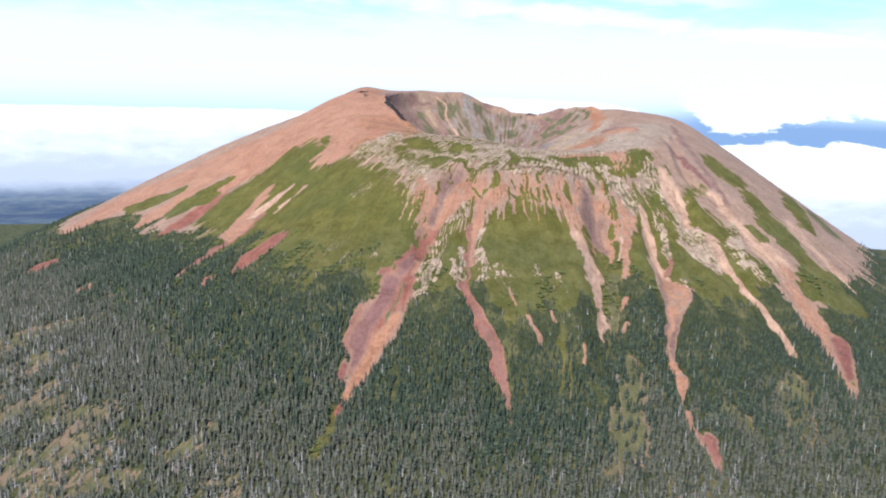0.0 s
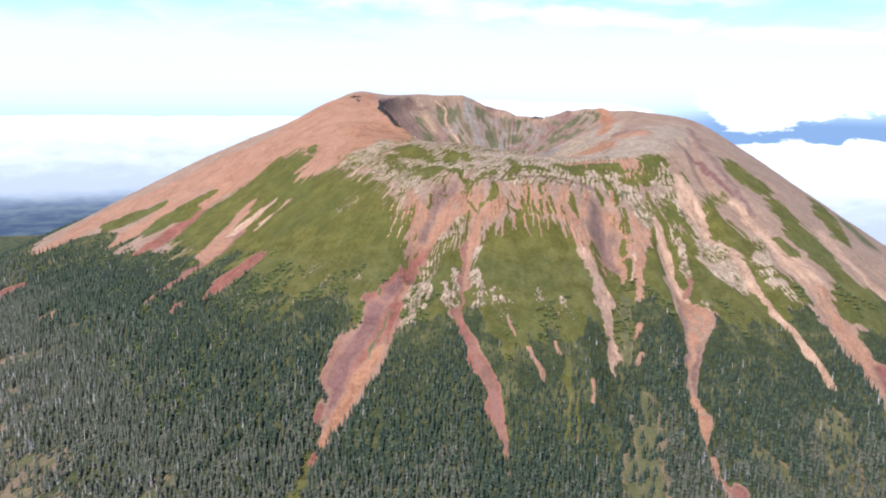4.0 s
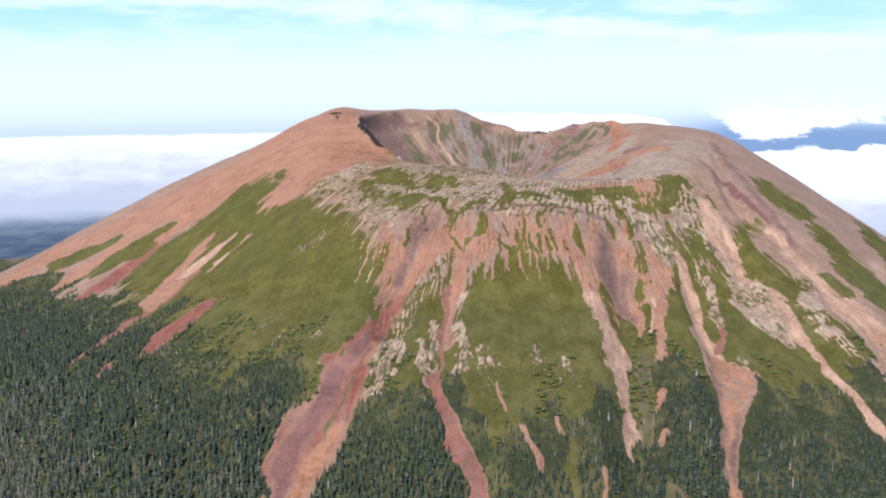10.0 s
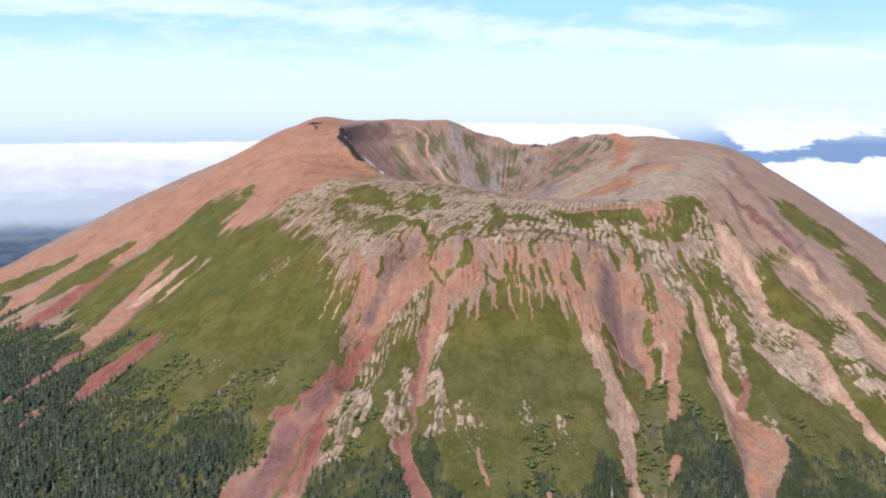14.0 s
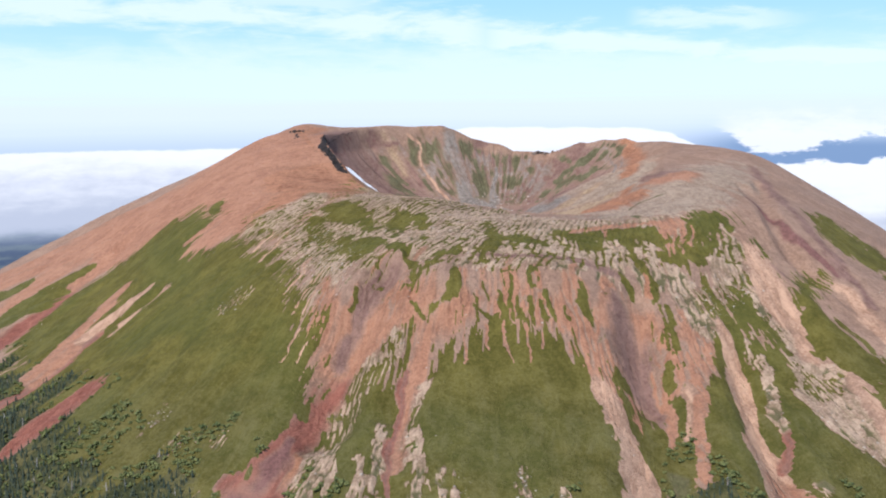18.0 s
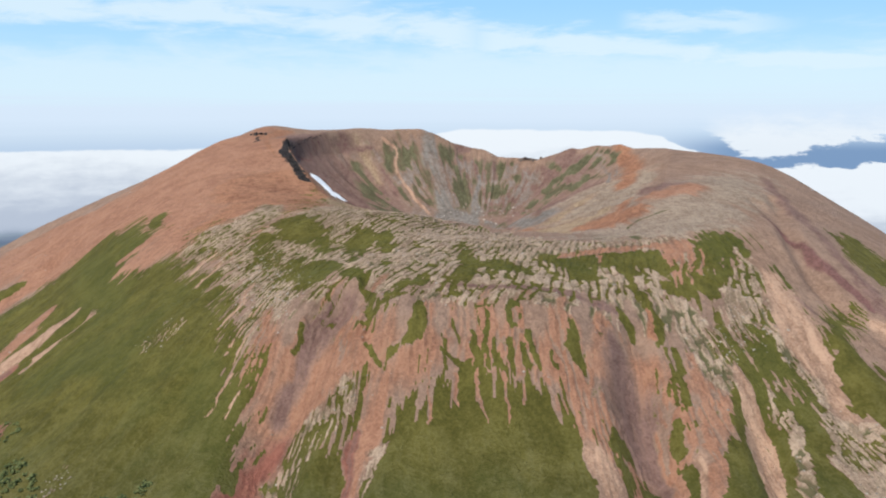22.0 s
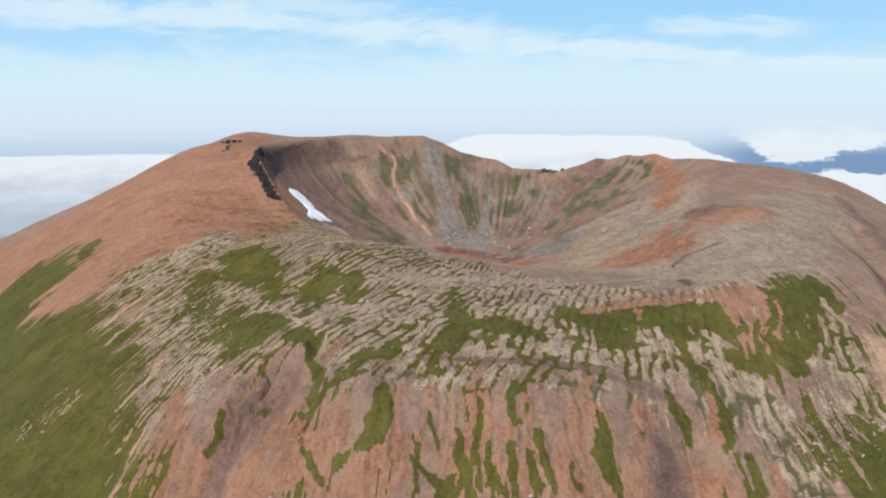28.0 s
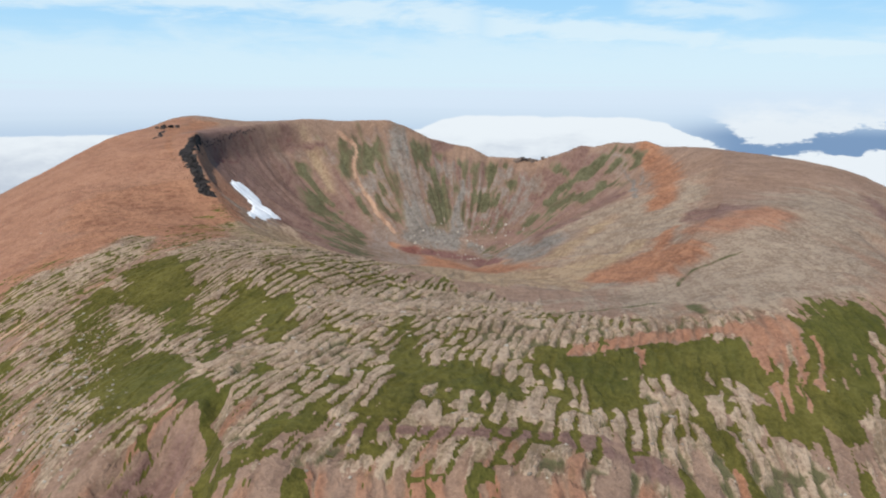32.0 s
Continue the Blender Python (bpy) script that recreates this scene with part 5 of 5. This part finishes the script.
def crowd(name, shapes, places, heights, widths, material, label, category, seed):
    """Many pieces of one kind in one mesh, each turned and sized by chance."""
    rng = np.random.default_rng(seed)
    pick = rng.integers(0, len(shapes), len(places))
    turn = rng.random(len(places)) * 6.2832
    V, F, count = [], [], 0
    for s, (sv, sf) in enumerate(shapes):
        idx = np.nonzero(pick == s)[0]
        sv, sf = np.array(sv, float), np.array(sf, int)
        c, n = np.cos(turn[idx])[:, None], np.sin(turn[idx])[:, None]
        h, wd = heights[idx][:, None], (heights * widths)[idx][:, None]
        p = np.stack([places[idx, 0:1] + wd * (sv[:, 0] * c - sv[:, 1] * n), places[idx, 1:2] + wd * (sv[:, 0] * n + sv[:, 1] * c), places[idx, 2:3] + h * sv[:, 2]], -1)
        V.append(p.reshape(-1, 3))
        F.append((sf[None] + (count + np.arange(len(idx)) * len(sv))[:, None, None]).reshape(-1, 3))
        count += len(idx) * len(sv)
    V, F = np.concatenate(V), np.concatenate(F)
    me = bpy.data.meshes.new(name)
    me.vertices.add(len(V))
    me.vertices.foreach_set("co", V.astype(np.float32).ravel())
    me.loops.add(F.size)
    me.loops.foreach_set("vertex_index", F.astype(np.int32).ravel())
    me.polygons.add(len(F))
    me.polygons.foreach_set("loop_start", np.arange(0, F.size, 3, dtype=np.int32))
    me.update(calc_edges=True)
    me.materials.append(material)
    return tagged(new(name, me), label, category, kind="stuff")


def plant_forest():
    rng = np.random.default_rng(11)
    spots = []
    for a0, a1, r0, r1, gap in ((-152, -28, 640, 960, 4.7), (-152, -28, 960, 1300, 5.1), (-186, -152, 680, 1900, 8.0), (-152, -128, 1330, 2000, 9.5), (-28, 0, 690, 1300, 8.0), (-128, -28, 1310, 1900, 14.0), (-190, -140, 1900, 2700, 13.0)):
        rows = np.arange(r0, r1, gap)
        for r in rows:
            n = int(math.radians(a1 - a0) * r / gap)
            a = np.radians(a0 + (np.arange(n) + rng.random(n)) * (a1 - a0) / n)
            q = r + rng.random(n) * gap
            spots.append(np.stack([OX + q * np.cos(a), OY + q * np.sin(a)], -1))
    P = np.concatenate(spots)
    z, _, _, w = full_height(P[:, 0].copy(), P[:, 1].copy())
    r, a = polar(P[:, 0], P[:, 1])
    edge = np.interp(a, TREE_LINE[:, 0], TREE_LINE[:, 1])
    u, v = fall_coords(P[:, 0], P[:, 1])
    clump = 0.6 * rough_noise(P[:, 0] / 45, P[:, 1] / 45, 3, 0.55, 61) + 0.6 * rough_noise(u / 20, v / 150, 3, 0.55, 63)
    glade = rough_noise(u / 42, v / 230, 3, 0.55, 62)
    low = ease(r - edge, 170, 520)
    keep = ((w["wood"] > 0.5) | ((w["moss_shade"] > 0.25) & (r > edge + 60) & (rng.random(len(P)) < 0.33))) & (rng.random(len(P)) < np.clip(1.0 - 0.25 * low + 0.8 * clump, 0.08, 1))
    bush = (w["wood"] <= 0.5) & (w["veg"] > 0.5) & (r > edge - 55) & (clump + rng.random(len(P)) * 0.25 > 0.27)
    P3 = np.column_stack([P, z - 0.4])
    dead = keep & (rng.random(len(P)) < np.clip(0.03 + 0.44 * low + 0.6 * glade * low + 0.5 * clump * low, 0.02, 0.8))
    live = keep & ~dead
    leafy = live & (a < -107) & (r < edge + 210) & (rough_noise(u / 9, v / 45, 3, 0.6, 64) > 0.1) & (rng.random(len(P)) < 0.5)
    live &= ~leafy
    small = live & (r < edge + 45)
    near = (r < 905) & (np.abs(a + 92) < 26)
    h = 5.5 + 5.5 * ease(r - edge, 0, 160) + 4.0 * rng.random(len(P))
    h[small] *= 0.72
    conifers = [conifer_shape(rng) for _ in range(7)]
    snags = [snag_shape(rng) for _ in range(6)]
    shrubs = [shrub_shape(rng) for _ in range(5)]
    # single trees where the flight passes nearest
    singles = []
    for kind, mask, shapes, mat, many in (("conifer", live, conifers, NEEDLES, 180), ("dead_tree", dead, snags, DEAD, 45), ("shrub", bush, shrubs, SHRUB, 60)):
        idx = np.nonzero(mask & near & (r < (edge + 70 if kind == "conifer" else 2000)))[0]
        idx = rng.permutation(idx)[:many]
        mask[idx] = False
        text = {"conifer": ("dark green conifer at the upper edge of the forest", "tree", "conifers at the tree line"),
                "dead_tree": ("bare grey dead tree standing among the conifers", "tree", "dead trees on the slope"),
                "shrub": ("low bright green shrub on the turf above the forest", "shrub", "shrubs above the forest")}[kind]
        protos = []
        for i in idx:
            s = int(rng.integers(0, len(shapes)))
            m = Matrix.LocRotScale(Vector(P3[i]), Euler((0, 0, rng.random() * 6.28)), None)
            size = float(h[i]) if kind != "shrub" else 2.0 + 2.2 * rng.random()
            found = [q for q in protos if q[0] == s]
            if not found:
                root = new(kind)
                v, f, tv, tf = shapes[s]
                pieces = [("trunk", tv, tf, DEAD if kind == "dead_tree" else BARK)]
                if kind == "dead_tree":
                    pieces += [("limb", v[4 * b:4 * b + 4], f[:3], mat) for b in range(len(v) // 4)]
                else:
                    pieces.append(("crown", v, f, mat))
                for name, vv, ff, mm in pieces:
                    part_ob = new(name, mesh_of(name, vv, ff, mm))
                    part_ob.parent = root
                tagged(root, text[0], text[1], text[2])
                root.matrix_world = m
                root.scale = (size, size, size)
                protos.append((s, root))
            else:
                ob = copy_thing(found[0][1], m)
                ob.scale = (size, size, size)
            singles.append(i)
    widths = 0.75 + 0.7 * rng.random(len(P))
    upper = live & (r + 90 * clump + 120 * (rng.random(len(P)) - 0.5) < edge + 190)
    lower = live & ~upper
    crowd("conifer_forest", [(s[0], s[1]) for s in conifers], P3[upper], h[upper], widths[upper], NEEDLES, "dense dark green conifer forest below the turf slopes", "forest", 71)
    crowd("conifer_forest", [(s[0], s[1]) for s in conifers], P3[lower], h[lower], widths[lower], NEEDLES_PALE, "open grey-green conifer forest on the foot of the mountain", "forest", 75)
    both = [(s[0] + s[2], s[1] + [tuple(q + len(s[0]) for q in t) for t in s[3]]) for s in snags]
    crowd("dead_trees", both, P3[dead], h[dead] * 1.0, widths[dead] * 2.0, DEAD, "grey dead trees scattered through the conifer forest", "forest", 72)
    crowd("leafy_growth", [(s[0], s[1]) for s in shrubs], P3[leafy], 3.5 + 2.5 * rng.random(int(leafy.sum())), 0.45 + 0.3 * rng.random(int(leafy.sum())), SHRUB, "light green broadleaf growth among the upper conifers", "shrubs", 76)
    crowd("shrubs", [(s[0], s[1]) for s in shrubs], P3[bush], 1.5 + 2.5 * rng.random(int(bush.sum())), widths[bush], SHRUB, "low green shrubs along the upper edge of the forest", "shrubs", 73)
    return P3, live, dead, bush


plant_forest()
# ---- rocks, cliff and snow ----
def boulder_shape(rng, flat=0.75):
    """An angular stone about one metre across."""
    bm = bmesh.new()
    bmesh.ops.create_icosphere(bm, subdivisions=1, radius=0.5)
    for q in bm.verts:
        q.co *= 0.72 + 0.56 * rng.random()
        q.co.z *= flat
    v, f = [tuple(q.co) for q in bm.verts], [tuple(q.index for q in t.verts) for t in bm.faces]
    bm.free()
    return v, f


def block_mesh(name, rng, material, tall):
    """A broken upright block of lava: a rough prism with cracked sides and a slanting top."""
    bm = bmesh.new()
    rings, sides = 4, 7
    grid = []
    for k in range(rings):
        z = -0.5 + k / (rings - 1)
        ring = []
        for s in range(sides):
            q = 6.2832 * s / sides
            d = 0.5 * (1 - 0.22 * k / rings) * (0.7 + 0.6 * rng.random())
            ring.append(bm.verts.new((d * math.cos(q), d * math.sin(q), (z + 0.16 * (rng.random() - 0.5)) * tall)))
        grid.append(ring)
    for a, b in zip(grid, grid[1:]):
        for s in range(sides):
            bm.faces.new((a[s], a[(s + 1) % sides], b[(s + 1) % sides], b[s]))
    bm.faces.new(grid[-1])
    bm.faces.new(grid[0][::-1])
    me = bpy.data.meshes.new(name)
    bm.to_mesh(me)
    bm.free()
    me.materials.append(material)
    return me


def ground_z(x, y):
    return float(full_height(np.array([float(x)]), np.array([float(y)]))[0][0])


def make_cliff():
    rng = np.random.default_rng(5)
    meshes = [block_mesh("rock", rng, LAVA, 1.0) for _ in range(8)]
    arc = next(points for form, kind, points in COVER if kind == "black")
    root = new("lava_cliff")
    tagged(root, "jagged black lava cliff under the crater's rim", "cliff")
    first = None
    for k in range(150):
        s = (len(arc) - 1) * (k + rng.random()) / 150
        p, q = arc[int(s)], arc[int(s) + 1]
        x, y, broad = (u + (v - u) * (s % 1) for u, v in zip(p, q))
        x, y = x + broad * (rng.random() - 0.5), y + broad * (rng.random() - 0.5)
        strong = min(1.0, broad / 12)
        wide, high = 1.2 + 2.6 * rng.random() * strong, 0.8 + 2.4 * rng.random() * strong
        z = ground_z(x, y)
        if first is None:
            first = Vector((x, y, z))
            root.location = first
        ob = new("rock", meshes[k % len(meshes)])
        ob.parent = root
        ob.location = Vector((x, y, z - high * 0.02)) - first
        ob.rotation_euler = (0.3 * (rng.random() - 0.5), 0.3 * (rng.random() - 0.5), rng.random() * 6.28)
        ob.scale = (wide * (0.8 + 0.9 * rng.random()), wide, high)


def make_outcrop(label, spots, size, seed, material):
    rng = np.random.default_rng(seed)
    meshes = [block_mesh("rock", rng, material, 1.0) for _ in range(4)]
    root = new("rock_outcrop")
    tagged(root, label, "rock outcrop")
    first = None
    for k, (x, y) in enumerate(spots):
        z = ground_z(x, y)
        if first is None:
            first = Vector((x, y, z))
            root.location = first
        ob = new("rock", meshes[k % 4])
        ob.parent = root
        ob.location = Vector((x, y, z + size * 0.12)) - first
        ob.rotation_euler = (0.4 * (rng.random() - 0.5), 0.4 * (rng.random() - 0.5), rng.random() * 6.28)
        ob.scale = (size * (0.7 + 0.8 * rng.random()), size * (0.7 + 0.8 * rng.random()), size * (0.5 + 0.5 * rng.random()))


def snow_patch(label, outline, thick, cell):
    """Old snow lying on the ground inside an outline, thickest in the middle."""
    pts = np.array(outline, float)
    xs = np.arange(pts[:, 0].min() - 2, pts[:, 0].max() + 2, cell)
    ys = np.arange(pts[:, 1].min() - 2, pts[:, 1].max() + 2, cell)
    X, Y = np.meshgrid(xs, ys, indexing="ij")
    d = in_outline(X, Y, [tuple(q) for q in outline]) + rough_noise(X / 6, Y / 6, 3, 0.5, 81) * 3 + 2.2
    Z = full_height(X.copy(), Y.copy())[0] + np.where(d > 0, np.minimum(thick, 0.35 + d * 0.35), -1.0)
    bm = bmesh.new()
    vs = {}
    n, m = X.shape
    for i in range(n - 1):
        for j in range(m - 1):
            if max(d[i, j], d[i + 1, j], d[i, j + 1], d[i + 1, j + 1]) <= 0:
                continue
            quad = []
            for p, q in ((i, j), (i + 1, j), (i + 1, j + 1), (i, j + 1)):
                if (p, q) not in vs:
                    vs[p, q] = bm.verts.new((X[p, q], Y[p, q], Z[p, q]))
                quad.append(vs[p, q])
            bm.faces.new(quad)
    me = bpy.data.meshes.new("snow_patch")
    bm.to_mesh(me)
    bm.free()
    me.materials.append(SNOW)
    me.shade_smooth()
    return tagged(new("snow_patch", me), label, "snow")


def scatter_stones():
    rng = np.random.default_rng(9)
    shapes = [boulder_shape(rng, 0.6 + 0.3 * rng.random()) for _ in range(8)]
    meshes = [mesh_of("boulder", v, f, STONE) for v, f in shapes]
    # single boulders on the crater floor
    for k in range(120):
        a, d = rng.random() * 6.28, 70 * math.sqrt(rng.random())
        x, y = 25 + d * math.cos(a), 165 + 0.8 * d * math.sin(a)
        s = 1.1 + 2.2 * rng.random() ** 3
        ob = new("boulder", meshes[k % 8])
        ob.location = (x, y, ground_z(x, y) + 0.1 * s)
        ob.rotation_euler = (rng.random(), rng.random(), rng.random() * 6.28)
        ob.scale = (s * 1.3, s, s)
        tagged(ob, "pale angular boulder lying on the crater floor", "boulder", "boulders on the crater floor")
    # stones of the rock bands
    a = np.radians(-180 + 200 * rng.random(60000))
    r = 300 + 560 * np.sqrt(rng.random(60000))
    x, y = OX + r * np.cos(a), OY + r * np.sin(a)
    z, _, _, w = full_height(x.copy(), y.copy())
    chance = 0.55 * w["rock"] + 0.10 * w["pale"] + 0.05 * w["orange"] + 0.012 * w["veg"] * ease(rough_noise(x / 60, y / 60, 3, 0.5, 91), 0.02, 0.2)
    pick = rng.random(len(x)) < chance * 0.6
    P = np.column_stack([x, y, z])[pick]
    # stones along the bands of outcrop in the turf
    extra = []
    for form, kind, points in COVER:
        if form == "line" and kind == "rock":
            for (x0, y0, w0), (x1, y1, w1) in zip(points, points[1:]):
                many = int(math.hypot(x1 - x0, y1 - y0) * (w0 + w1) / 2 / 14)
                t = rng.random(many)
                off = (rng.random((many, 2)) - 0.5) * ((w0 + (w1 - w0) * t) * 1.1)[:, None]
                extra.append(np.column_stack([x0 + (x1 - x0) * t, y0 + (y1 - y0) * t]) + off)
    E = np.concatenate(extra)
    P = np.concatenate([P, np.column_stack([E, full_height(E[:, 0].copy(), E[:, 1].copy())[0]])])
    size = 0.45 + 1.3 * rng.random(len(P)) ** 3
    crowd("loose_stones", shapes, P, size, 0.9 + 0.8 * rng.random(len(P)), STONE, "pale loose stones strewn over the rocky shoulder", "stones", 74)


make_cliff()
make_outcrop("small dark rock outcrop below the summit", [(-298, 124), (-293, 130), (-303, 119), (-288, 134), (-296, 118)], 5, 21, LAVA)
make_outcrop("small dark rock outcrop on the crater's far rim", [(62, 318), (70, 320), (78, 321), (55, 316), (86, 323), (66, 319), (74, 320), (58, 317)], 6.0, 22, CRAG)
snow_patch("long white patch of old snow inside the crater", ((-203, 73), (-205, 97), (-198, 101), (-188, 102), (-176, 80), (-169, 88), (-158, 77), (-159, 45), (-141, -33), (-175, 57), (-186, 66), (-194, 65)), 1.6, 1.5)
scatter_stones()
